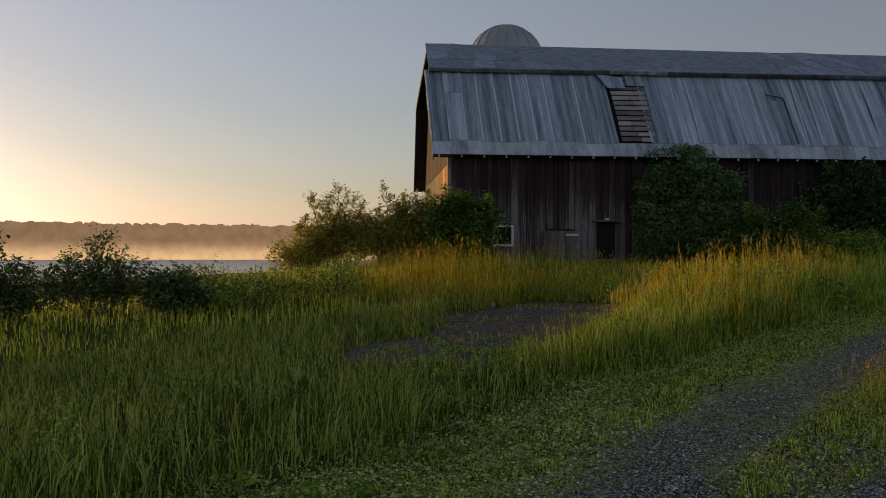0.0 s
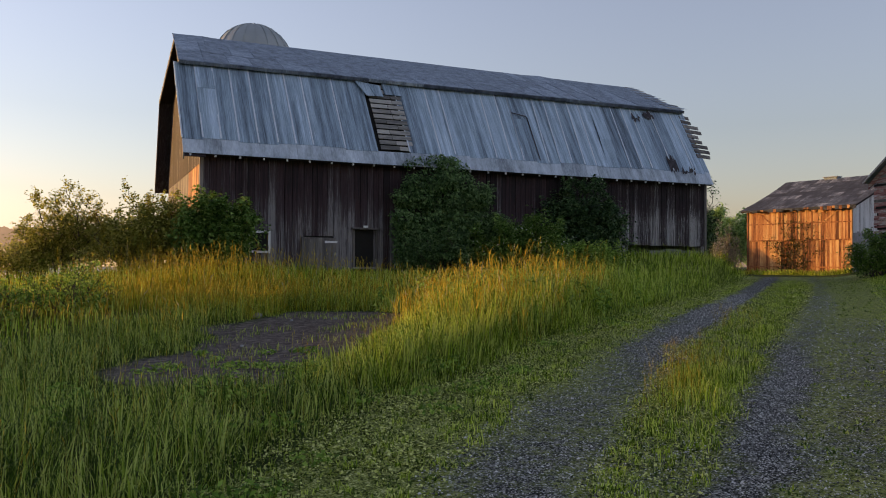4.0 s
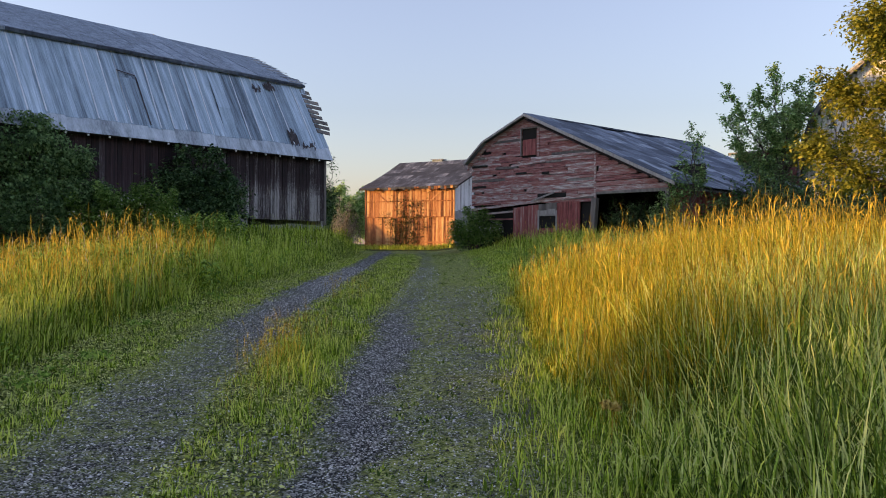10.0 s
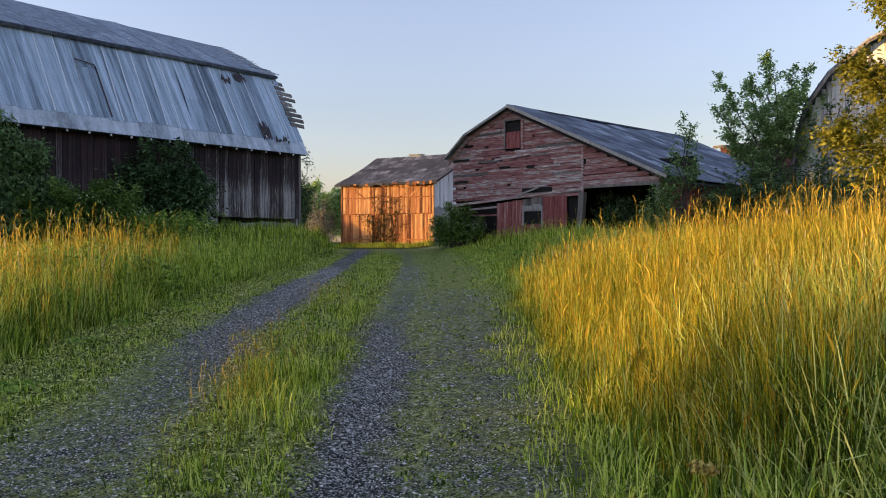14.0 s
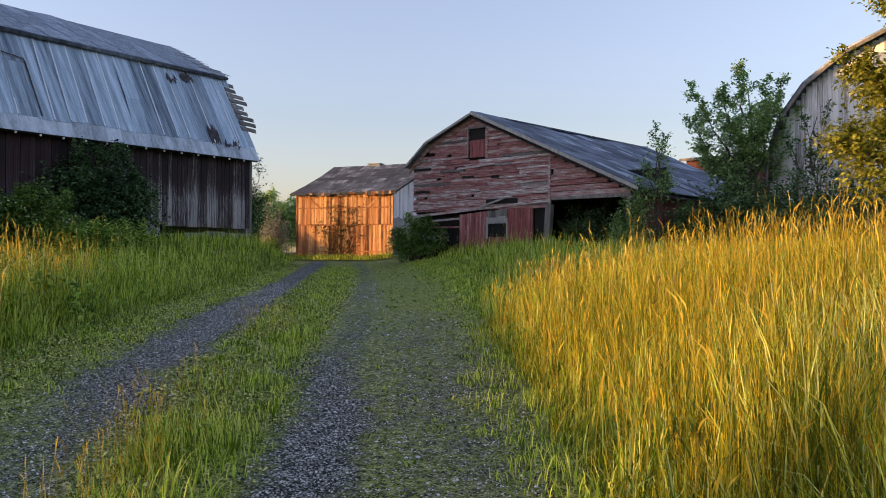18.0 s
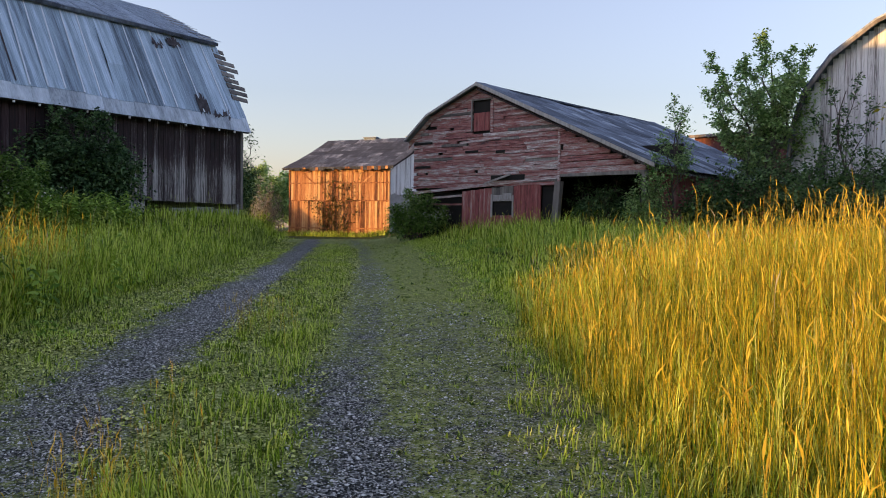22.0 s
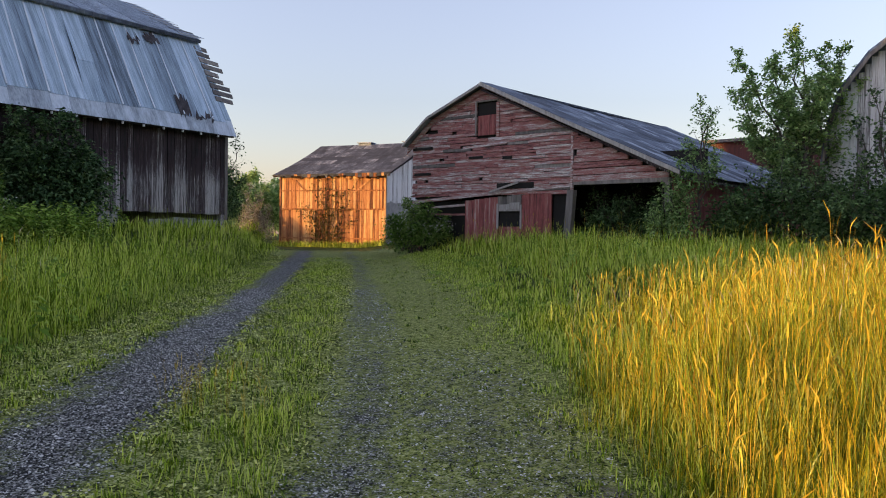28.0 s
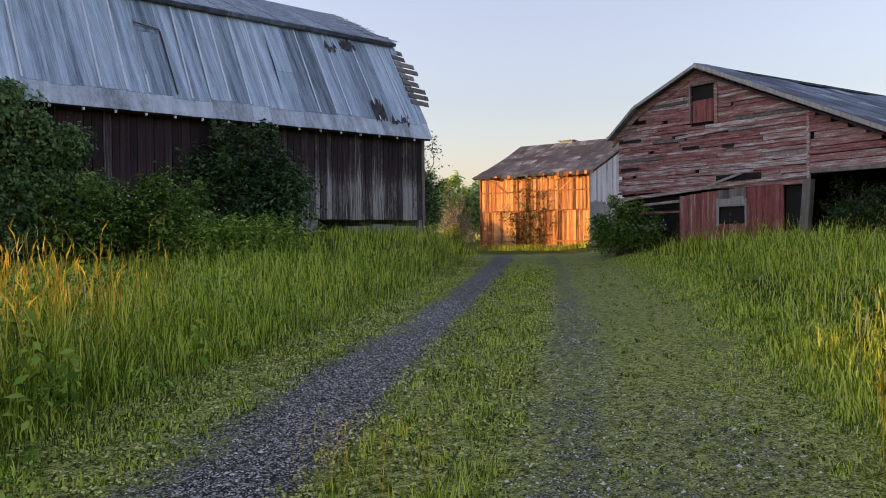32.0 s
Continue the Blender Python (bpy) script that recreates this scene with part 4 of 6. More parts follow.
part("roof_deck", bm_slab([shed_roof(-0.3, 0) - Vector((0, 0, 0.03)), shed_roof(SW + 0.4, 0) - Vector((0, 0, 0.03)), shed_roof(SW + 0.4, 0.5) - Vector((0, 0, 0.05)), shed_roof(SW + 0.4, 1) - Vector((0, 0, 0.2)), shed_roof(-0.3, 1) - Vector((0, 0, 0.2)), shed_roof(-0.3, 0.5) - Vector((0, 0, 0.05))], (0, 0, -0.08)), M_WOOD_DARK, shed)
part("rear_roof", bm_slab([shed_roof(-0.3, 0, True), shed_roof(SW + 0.4, 0, True), shed_roof(SW + 0.4, 1, True), shed_roof(-0.3, 1, True)], (0, 0, -0.08)), M_SHINGLE, shed)
for row in range(8):
    t0, t1 = row / 8, (row + 1) / 8
    x = -0.35
    while x < SW + 0.35:
        w = min(random.choice((0.8, 1.0, 1.3)), SW + 0.42 - x)
        up = Vector((0, -0.35, 0.93)) * (0.02 + 0.01 * (row % 2) + random.uniform(0, 0.01))
        quad_plate(shed, "roofing_sheet", [shed_roof(x, t0 - 0.01) + up, shed_roof(x + w, t0 - 0.01) + up, shed_roof(x + w, t1) + up, shed_roof(x, t1) + up], 0.006, M_SLATE)
        x += w
x = -0.32
while x < SW + 0.38:
    w = random.uniform(0.1, 0.42)
    plank(shed, "eave_edge", x, min(x + w, SW + 0.4), -0.42 + random.uniform(0, 0.03), -0.365, 5.35 - random.choice((0.02, 0.04, 0.08, 0.13)), 5.4 + 0.012 * x, M_SLATE if random.random() < 0.7 else M_WOOD_SHED)
    x += w + 0.01
for x in (2.6, 5.9):
    plank(shed, "roof_vent", x, x + 0.9, 5.8, 6.4, 7.7, 7.98, M_TIN_UP)
    plank(shed, "vent_cap", x - 0.1, x + 1.0, 5.7, 6.5, 7.98, 8.03, M_TIN_UP)

# ---- white barn with a curved roof ----
wb = empty("white_barn", Matrix.Translation((36, 0, 0)), "white plank barn with a rounded roof and an upper window", "barn")
ARCH = [(15.9, 4.2), (15.75, 5.6), (15.35, 6.85), (14.45, 8.05), (13.0, 9.08), (11.3, 9.75)]
ARCH_Y = [a[0] for a in ARCH][::-1]
ARCH_Z = [a[1] for a in ARCH][::-1]


def arch_z(y):
    y = y if y >= 11.3 else 22.6 - y
    return float(np.interp(y, ARCH_Y, ARCH_Z))


outline = ARCH + [(22.6 - a, b) for a, b in ARCH[-2::-1]]
part("inner_wall", bm_slab([(0.08, 15.7, 1.0)] + [(0.08, 11.3 + (a - 11.3) * 0.98, b - 0.1) for a, b in outline] + [(0.08, 6.9, 1.0)], (0.1, 0, 0)), M_WHITE_WOOD, wb)
y = 6.75
while y < 15.85:
    w = random.uniform(0.17, 0.24)
    m = y + w / 2
    top = arch_z(min(m, 15.89)) - 0.08
    zz = [(1.0, top)]
    if 10.55 < m < 12.15:
        zz = [(1.0, 7.4), (9.0, top)] if top > 9.05 else [(1.0, 7.4)]
    for a, b in zz:
        plank(wb, "board", random.uniform(-0.012, 0.0), 0.05, y + 0.004, min(15.88, y + w) - random.uniform(0.003, 0.014), a, b, M_WHITE_WOOD)
    y += w
for (a, b), (c, d) in zip(outline, outline[1:]):
    part("roof", bm_slab([(-0.4, a, b), (10, a, b), (10, c, d), (-0.4, c, d)], (0, (a + c - 22.6) * 0.006, 0.1)), M_SHINGLE, wb)
    part("rake_board", bm_slab([(-0.43, a, b + 0.02), (-0.43, c, d + 0.02), (-0.43, 11.3 + (c - 11.3) * 0.985, d - 0.1), (-0.43, 11.3 + (a - 11.3) * 0.985, b - 0.1)], (0.04, 0, 0)), M_WOOD_GREY, wb)
M_GLASS = bpy.data.materials.new("old_window_glass")
M_GLASS.use_nodes = True
gb = M_GLASS.node_tree.nodes["Principled BSDF"]
gb.inputs["Base Color"].default_value, gb.inputs["Roughness"].default_value, gb.inputs["Specular IOR Level"].default_value = (0.25, 0.27, 0.29, 1), 0.12, 0.9
wn = part("window", bm_box(0.02, 0.06, 10.58, 12.18, 7.42, 8.98), M_GLASS, wb, "tall upper window with a white frame")
for b in ((12.14, 12.24, 7.4, 9.0), (10.52, 10.62, 7.4, 9.0), (10.63, 12.13, 8.9, 9.0), (10.63, 12.13, 7.4, 7.5), (10.63, 12.13, 8.16, 8.24)):
    plank(wn, "window_frame", -0.03, 0.015, b[0], b[1], b[2], b[3], M_WHITE)
plank(wb, "hood", -0.3, -0.02, 10.3, 12.3, 7.1, 7.22, M_WHITE_WOOD)
part("left_wall", bm_box(0.2, 10, 15.75, 15.88, 1.0, 4.3), M_WHITE_WOOD, wb)

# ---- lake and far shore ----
# cream base colour paints the bright mist lying on the water
M_WATER = surf("lake_with_painted_mist", [(0.66, 0.55, 0.4), (0.76, 0.64, 0.48)], 0.02, 0.4, 0, fine=0.2, rough_var=0.1)
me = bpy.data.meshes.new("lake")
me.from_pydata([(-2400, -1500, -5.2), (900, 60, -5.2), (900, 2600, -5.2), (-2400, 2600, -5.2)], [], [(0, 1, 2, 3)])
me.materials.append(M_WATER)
tagged(new("lake", me), "still lake with morning mist painted into its pale colour", "lake", kind="structure")


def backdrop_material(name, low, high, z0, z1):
    """Far woods that emit their own colour; the mist over the water is painted as a height gradient."""
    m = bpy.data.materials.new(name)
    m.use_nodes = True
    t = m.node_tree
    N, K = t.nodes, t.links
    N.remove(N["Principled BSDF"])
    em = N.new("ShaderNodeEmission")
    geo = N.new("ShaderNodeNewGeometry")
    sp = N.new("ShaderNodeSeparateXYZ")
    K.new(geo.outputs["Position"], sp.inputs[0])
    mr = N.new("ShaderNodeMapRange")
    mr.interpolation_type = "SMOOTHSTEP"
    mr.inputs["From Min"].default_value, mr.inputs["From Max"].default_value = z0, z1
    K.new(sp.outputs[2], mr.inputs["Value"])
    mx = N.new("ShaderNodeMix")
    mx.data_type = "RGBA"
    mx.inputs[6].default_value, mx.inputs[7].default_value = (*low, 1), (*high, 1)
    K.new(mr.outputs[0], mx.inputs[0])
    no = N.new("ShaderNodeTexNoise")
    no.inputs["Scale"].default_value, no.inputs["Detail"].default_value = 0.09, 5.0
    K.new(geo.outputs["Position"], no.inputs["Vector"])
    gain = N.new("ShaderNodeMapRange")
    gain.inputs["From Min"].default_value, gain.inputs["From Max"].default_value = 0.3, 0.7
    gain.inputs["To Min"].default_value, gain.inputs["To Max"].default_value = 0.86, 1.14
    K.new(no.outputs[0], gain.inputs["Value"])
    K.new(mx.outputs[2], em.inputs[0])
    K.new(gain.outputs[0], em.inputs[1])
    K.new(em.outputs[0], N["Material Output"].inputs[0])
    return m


# mist and woods tones are emitted, pale low down and brown above
M_FAR = backdrop_material("glowing_far_woods", (0.5, 0.34, 0.16), (0.16, 0.105, 0.055), -6.0, 22.0)


def shore(name, radius, a0, a1, base, height, material, label, seed):
    """A far wooded ridge with an uneven top, from one bearing to another (degrees left of +Y)."""
    rng = np.random.default_rng(seed)
    n = 1300
    ang = np.radians(np.linspace(a0, a1, n))
    bump = sum(rng.uniform(0.4, 1) / k ** 0.7 * np.sin(ang * 40 * k + rng.uniform(0, 6)) for k in range(1, 30)) * 0.55
    tree_tops = np.interp(np.arange(n), np.arange(0, n, 3), rng.uniform(0, 1, len(np.arange(0, n, 3))) ** 2)
    top = base + height - 2 + 1.2 * bump + 3.6 * np.sqrt(tree_tops) + np.abs(rng.normal(0, 0.7, n))
    px, py = -np.sin(ang) * radius, np.cos(ang) * radius
    co = np.concatenate([np.stack([px, py, np.full(n, base)], -1), np.stack([px, py, top], -1)])
    i = np.arange(n - 1)
    f = np.stack([i, i + 1, i + 1 + n, i + n], -1)
    ob = mesh_np(name, co, f.ravel(), np.full(n - 1, 4), material)
    return tagged(ob, label, "backdrop", kind="structure")


shore("backdrop_far_woods", 1100, 100, -30, -6, 47, M_FAR, "wooded ridge across the lake, haze painted into its glow", 3)


# ---- grass ----
# stem feet: greener by growth, and darkened in colour for shade among the tufts
M_STEM = surf("green_stems_foot_shade", [(0.05, 0.09, 0.01), (0.14, 0.2, 0.016), (0.28, 0.33, 0.025), (0.43, 0.42, 0.05)], 0.4, 0.6, 0, fine=2, islands=True, rand=0.95, translucent=0.25)
def blades(x, y, z, h, w, lean, rng, arch=False):
    """Arrays of curved blades that taper to a tip; arch: longer ones that bow over."""
    n = len(x)
    az = 5.0 * rough_noise(x, y, 2.1, 3.0) + 3.0 * rough_noise(x, y, 6.3, 1.0) + rng.normal(0, 1.2, n)
    la = np.abs(rng.normal(0, 1, n) * 0.6 + 0.8)
    dx, dy = np.cos(az), np.sin(az)
    wx, wy = -dy * w / 2, dx * w / 2
    if arch:
        t0, curl = np.abs(rng.normal(0, 0.16, n)), np.minimum(2.4, lean * la * 1.5)
        out, up, pts = np.zeros(n), np.zeros(n), []
        for f, g, k in ((0.0, 0.0, 0.8), (0.42, 0.12, 1.0), (0.34, 0.5, 0.75), (0.3, 1.0, 0.0)):
            th = t0 + curl * g
            out, up = out + np.sin(th) * f * h, up + np.cos(th) * f * h
            cx, cy, cz = x + dx * out, y + dy * out, z + np.maximum(up, 0.005)
            if k:
                pts += [np.stack([cx - wx * k, cy - wy * k, cz], -1), np.stack([cx + wx * k, cy + wy * k, cz], -1)]
            else:
                pts.append(np.stack([cx, cy, cz], -1))
        base = np.arange(n)[:, None] * 7
        fa = np.concatenate([base + np.array([[0, 1, 3, 2]]), base + np.array([[2, 3, 5, 4]]), base + np.array([[4, 5, 6]])], 1).ravel()
        return np.stack(pts, 1).reshape(-1, 3), fa, np.tile([4, 4, 3], n)
    ln = lean * la * h
    pts = []
    for f, b, k in ((0, 0, 1.0), (0.55, 0.3, 0.8), (1.0, 1.0, 0.0)):
        cx, cy, cz = x + dx * ln * b, y + dy * ln * b, z + h * f * (1 - np.minimum(1.1, la * lean) * 0.15 * b)
        if k:
            pts += [np.stack([cx - wx * k, cy - wy * k, cz], -1), np.stack([cx + wx * k, cy + wy * k, cz], -1)]
        else:
            pts.append(np.stack([cx, cy, cz], -1))
    base = np.arange(n)[:, None] * 5
    fa = np.concatenate([base + np.array([[0, 1, 3, 2]]), base + np.array([[2, 3, 4]])], 1).ravel()
    return np.stack(pts, 1).reshape(-1, 3), fa, np.tile([4, 3], n)


def heads(x, y, z, h, rng, size=1.0):
    """Thin stalks with a seed head: two crossed strips for the stalk's top and a spindle."""
    n = len(x)
    az = rng.uniform(0, 2 * math.pi, n)
    tilt = np.abs(rng.normal(0, 0.09, n)) + 0.02
    dx, dy = np.cos(az) * tilt, np.sin(az) * tilt
    co, fa, sz = [], [], []
    hl = rng.uniform(0.07, 0.15, n) * size
    hw = rng.uniform(0.0035, 0.0075, n) * size
    for k in range(1):
        a = az + k * math.pi / 2
        ux, uy = np.cos(a), np.sin(a)

        def at_f(f, wid, off=0.0):
            cx, cy, cz = x + dx * h * f * f, y + dy * h * f * f, z + h * f + off
            return [np.stack([cx - ux * wid, cy - uy * wid, cz], -1), np.stack([cx + ux * wid, cy + uy * wid, cz], -1)]

        sw = 0.0013 * size
        rows = at_f(0, sw) + at_f(0.55, sw) + at_f(1.0, sw) + at_f(1.0, hw, hl * 0.35) + at_f(1.0, hw * 0.2, hl)
        nod = rng.uniform(-0.2, 0.75, n) * hl
        for q, g in ((6, 0.2), (7, 0.2), (8, 1.0), (9, 1.0)):
            rows[q] = rows[q] + np.stack([np.cos(az) * nod * g, np.sin(az) * nod * g, -np.abs(nod) * 0.35 * g], -1)
        c = np.stack(rows, 1).reshape(-1, 3)
        b = np.arange(n)[:, None] * 10 + (len(co) and sum(len(q) for q in co))
        f = np.concatenate([b + np.array([[0, 1, 3, 2]]), b + np.array([[2, 3, 5, 4]]), b + np.array([[4, 5, 7, 6]]), b + np.array([[6, 7, 9, 8]])], 1)
        co.append(c)
        fa.append(f.ravel())
        sz.append(np.full(4 * n, 4))
    return np.concatenate(co), np.concatenate(fa), np.concatenate(sz)


def leaf_faces(c, nrm, size, rng, droop=0.3, wide=0.29):
    """Leaves as bent diamonds at places c whose faces turn to nrm."""
    n = len(c)
    nrm = nrm / (np.linalg.norm(nrm, axis=1)[:, None] + 1e-9)
    t = rng.normal(0, 1, (n, 3))
    t[:, 2] -= droop
    t -= (t * nrm).sum(1)[:, None] * nrm
    t /= np.linalg.norm(t, axis=1)[:, None] + 1e-9
    u = np.cross(nrm, t)
    s = (size * rng.uniform(0.55, 1.35, n))[:, None]
    return np.stack([c - t * s * 0.5, c + u * s * wide + nrm * s * 0.08, c + t * s * 0.55 - nrm * s * 0.06, c - u * s * wide + nrm * s * 0.08], 1).reshape(-1, 3)


def leaf_mesh(name, co, material, parent, label=""):
    n = len(co) // 4
    ob = mesh_np(name, co, np.arange(4 * n), np.full(n, 4), material, parent)
    return tagged(ob, label) if label else ob


def cloud_leaves(blobs, size, rng, droop=0.3, facing=(0, 0, 0.75), loose=0.45):
    """Leaves in and on lumpy blobs (x, y, z, rx, ry, rz, count)."""
    cs = []
    for bx, by, bz, rx, ry, rz, n in blobs:
        v = rng.normal(0, 1, (n, 3))
        v /= np.linalg.norm(v, axis=1)[:, None]
        ph = rng.uniform(0, 6.28, 4)
        lump = 1 + 0.22 * np.sin(v[:, 0] * 5 + ph[0]) * np.cos(v[:, 1] * 6 + ph[1]) + 0.15 * np.sin(v[:, 2] * 9 + v[:, 0] * 7 + ph[2])
        rad = (rng.uniform(0.25, 1, n) ** 0.45) * lump + np.where(rng.uniform(0, 1, n) < 0.06, rng.uniform(0, 0.35, n), 0)
        c = v * rad[:, None] * np.array([rx, ry, rz]) + np.array([bx, by, bz])
        cs.append(leaf_faces(c, v * 0.55 + np.array(facing) + rng.normal(0, loose, (n, 3)), size, rng, droop))
    return np.concatenate(cs)


def leaf_cloud(name, blobs, size, material, parent, rng, label="", droop=0.3, facing=(0, 0, 0.75), loose=0.45):
    return leaf_mesh(name, cloud_leaves(blobs, size, rng, droop, facing, loose), material, parent, label)


def twig_leaves(leaders, rng, size, reach, side=11, sub=6, per=9, rise=0.35, start=0.3, bm=None, droop=0.5):
    """Side branches and twigs along the leaders (lists of points), leafed to their tips; thin wood goes into bm."""
    S, E = [], []
    for pts in leaders:
        p = np.array(pts, float)
        m = len(p) - 1
        for k in range(side):
            f = start + (1 - start) * (k + rng.uniform(0, 1)) / side
            i = min(m - 1, int(f * m))
            a = p[i] + (p[i + 1] - p[i]) * (f * m - i)
            az = k * 2.4 + rng.uniform(-0.6, 0.6)
            tang = p[i + 1] - p[i]
            tang = tang / (np.linalg.norm(tang) + 1e-9)
            d = np.array([math.cos(az), math.sin(az), rise + rng.normal(0, 0.2)]) + tang * (0.35 + 0.9 * f)
            d /= np.linalg.norm(d)
            ln = reach * (1.12 - 0.8 * f) * rng.uniform(0.55, 1.25)
            b = a + d * ln
            S.append(a)
            E.append(b)
            if bm:
                tube(bm, [a, (a + b) / 2 + rng.normal(0, 0.03, 3) * ln, b], [0.012, 0.008, 0.003], 3)
            for q in range(sub):
                g = rng.uniform(0.25, 1.0)
                o = a + (b - a) * g
                e = d * 0.8 + rng.normal(0, 0.6, 3) + np.array([0, 0, 0.12])
                S.append(o)
                E.append(o + e / np.linalg.norm(e) * ln * rng.uniform(0.3, 0.7))
    S, E = np.repeat(np.array(S), per, 0), np.repeat(np.array(E), per, 0)
    n = len(S)
    f = rng.uniform(0.15, 1.03, n)[:, None]
    c = S + (E - S) * f + rng.normal(0, 0.6 * size, (n, 3))
    nrm = np.array([0, 0, 0.9]) + rng.normal(0, 0.5, (n, 3)) + (E - S) * 0.25
    return leaf_faces(c, nrm, size, rng, droop)


def footprint(x, y, pad=0.0):
    """True where a building stands."""
    ox, oy = x - 0.497, y - 29.2
    bx, by = ox * 0.98 + oy * 0.2, -ox * 0.2 + oy * 0.98
    inb = (bx > -pad) & (bx < 24 + pad) & (by > 0.05 - pad) & (by < 11 + pad)
    inr = (x > 30.65 - pad) & (x < 45 + pad) & (y > 19 - pad) & (y < 30.5 + pad)
    inw = (x > 36.05 - pad) & (x < 46) & (y > 6.7) & (y < 15.9)
    sx, sy = x - 37.084, y - 47.997
    u, v = sx * 0.3802 - sy * 0.9249, sx * 0.9249 + sy * 0.3802
    return inb | inr | inw | ((u > -pad) & (u < 7.13 + pad) & (v > 0.05 - pad) & (v < 12))


def scatter(count, d0, d1, r0, r1, rng):
    d, r = rng.uniform(d0, d1, count), rng.uniform(r0, r1, count)
    return d * AX[0] + r * RX[0], d * AX[1] + r * RX[1], d, r


def tall_cover(x, y, d, r, rng):
    """Height of the tall grass at a place (0: none), left of the road and right of it."""
    ll, lr, rl, rr, sh = lanes(d)
    rag = 0.45 * rough_noise(x, y, 1.9, 2.5) + 0.25 * rough_noise(x, y, 4.7, 0.5)
    left = smooth(-0.3, 0.75, ll - bank_foot(d) - r + 0.6 * rag) * np.interp(-r, [2, 3.6, 5.6, 7.2, 12, 30], [0.5, 0.75, 0.72, 0.45, 0.4, 0.4]) * np.interp(d, [4, 12, 20, 25, 36], [0.75, 1.0, 1.05, 0.75, 0.6])
    left = left * (1 + 0.7 * smooth(11.5, 13.5, -r) * smooth(16.5, 18, d) * (1 - smooth(22.5, 24.5, d)))
    gold = smooth(0.05, 1.0, (r - sh + 0.5 * rag) / np.interp(d, [7, 9, 13], [2.0, 1.5, 0.9])) * (0.28 + 0.66 * (1 - smooth(13.0, 19.5, d - 0.35 * np.clip(r - 3, 0, 8))))
    short = smooth(0.1, 3.2, r - sh) * (0.42 + 0.13 * smooth(23, 27, d))
    right = np.maximum(gold * (1 - smooth(22, 26, d)), short)
    h = np.where(r < 0, left, right)
    dirt = road_masks(x, y)[1]
    thin = np.maximum(road_masks(x + 0.15, y + 1.5)[1], road_masks(x + 0.25, y + 2.6)[1])
    return h * (1 - 0.95 * smooth(0.05, 0.5, dirt)) * (1 - 0.5 * thin) * (1 + 0.22 * rough_noise(x, y, 1.1, 4.0) + 0.2 * rough_noise(x, y, 3.7, 1.0) + 0.2 * rough_noise(x, y, 9.1, 2.0))


GRASS_RNG = np.random.default_rng(11)


def make_grass(name, zones, material, label, stalks=False, hmin=0.06, foot=None):
    """zones: (count, d0, d1, r0, r1, height factor, blade width, lean)."""
    rng = GRASS_RNG
    cs, fs, ss, off = [], [], [], 0
    for count, d0, d1, r0, r1, hf, wd, lean in zones:
        x, y, d, r = scatter(count, d0, d1, r0, r1, rng)
        h = tall_cover(x, y, d, r, rng)
        clump = 0.5 + 0.5 * rough_noise(x, y, 2.6, 7.0)
        keep = (h > 0.05) & ~footprint(x, y) & (rng.uniform(0, 1, count) < np.clip(0.35 + 0.65 * clump + h * 0.3, 0, 1))
        x, y, h = x[keep], y[keep], h[keep]
        n = len(x)
        hh = np.maximum(hmin, h * hf * (rng.uniform(0.25, 1.2, n) if not stalks else rng.uniform(0.6, 1.22, n)))
        z = ground_z(x, y) - 0.02
        if stalks:
            c, f, s = heads(x, y, z, hh, rng, wd)
        else:
            c, f, s = blades(x, y, z, hh, wd * rng.uniform(0.6, 1.3, n), lean, rng, lean >= 0.45)
        cs.append(c)
        fs.append(f + off)
        ss.append(s)
        off += len(c)
    ss = np.concatenate(ss)
    ob = mesh_np(name, np.concatenate(cs), np.concatenate(fs), ss, material, None, foot, (ss == 4) & (GRASS_RNG.uniform(0, 1, len(ss)) < 0.75))
    return tagged(ob, label, "grass", kind="stuff")


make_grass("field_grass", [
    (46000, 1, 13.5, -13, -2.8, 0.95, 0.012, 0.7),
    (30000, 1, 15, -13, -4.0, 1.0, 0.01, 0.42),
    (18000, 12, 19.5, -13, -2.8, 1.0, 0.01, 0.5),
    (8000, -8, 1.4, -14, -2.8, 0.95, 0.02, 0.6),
], M_FIELD, "field grass near the lane, hedge shade put into its dark green")
make_grass("meadow_grass", [
    (26000, 9, 22, -7.2, -2.8, 1.05, 0.012, 0.46),
    (12000, 12, 19, -13, -2.8, 1.0, 0.011, 0.42),
    (45000, 16, 30, -18, -1.6, 1.0, 0.016, 0.6),
    (17000, 0, 26, -26, -13, 1.0, 0.028, 0.3),
    (21000, 28, 50, -14, -1.0, 1.1, 0.03, 0.44),
], M_GRASS, "tall green meadow grass on the barn side of the lane")
make_grass("verge_grass", [
    (34000, 8, 20, 1.5, 9, 0.92, 0.009, 0.42),
    (11000, 14.2, 19, 1.8, 8.5, 1.0, 0.007, 0.35),
    (40000, 17, 32, 1.8, 12, 1.0, 0.015, 0.62),
    (20000, 30, 48, 2, 20, 1.2, 0.036, 0.44),
    (16000, 4, 30, 9, 22, 1.0, 0.026, 0.3),
], M_GRASS, "tall green grass on the bank beside the lane")
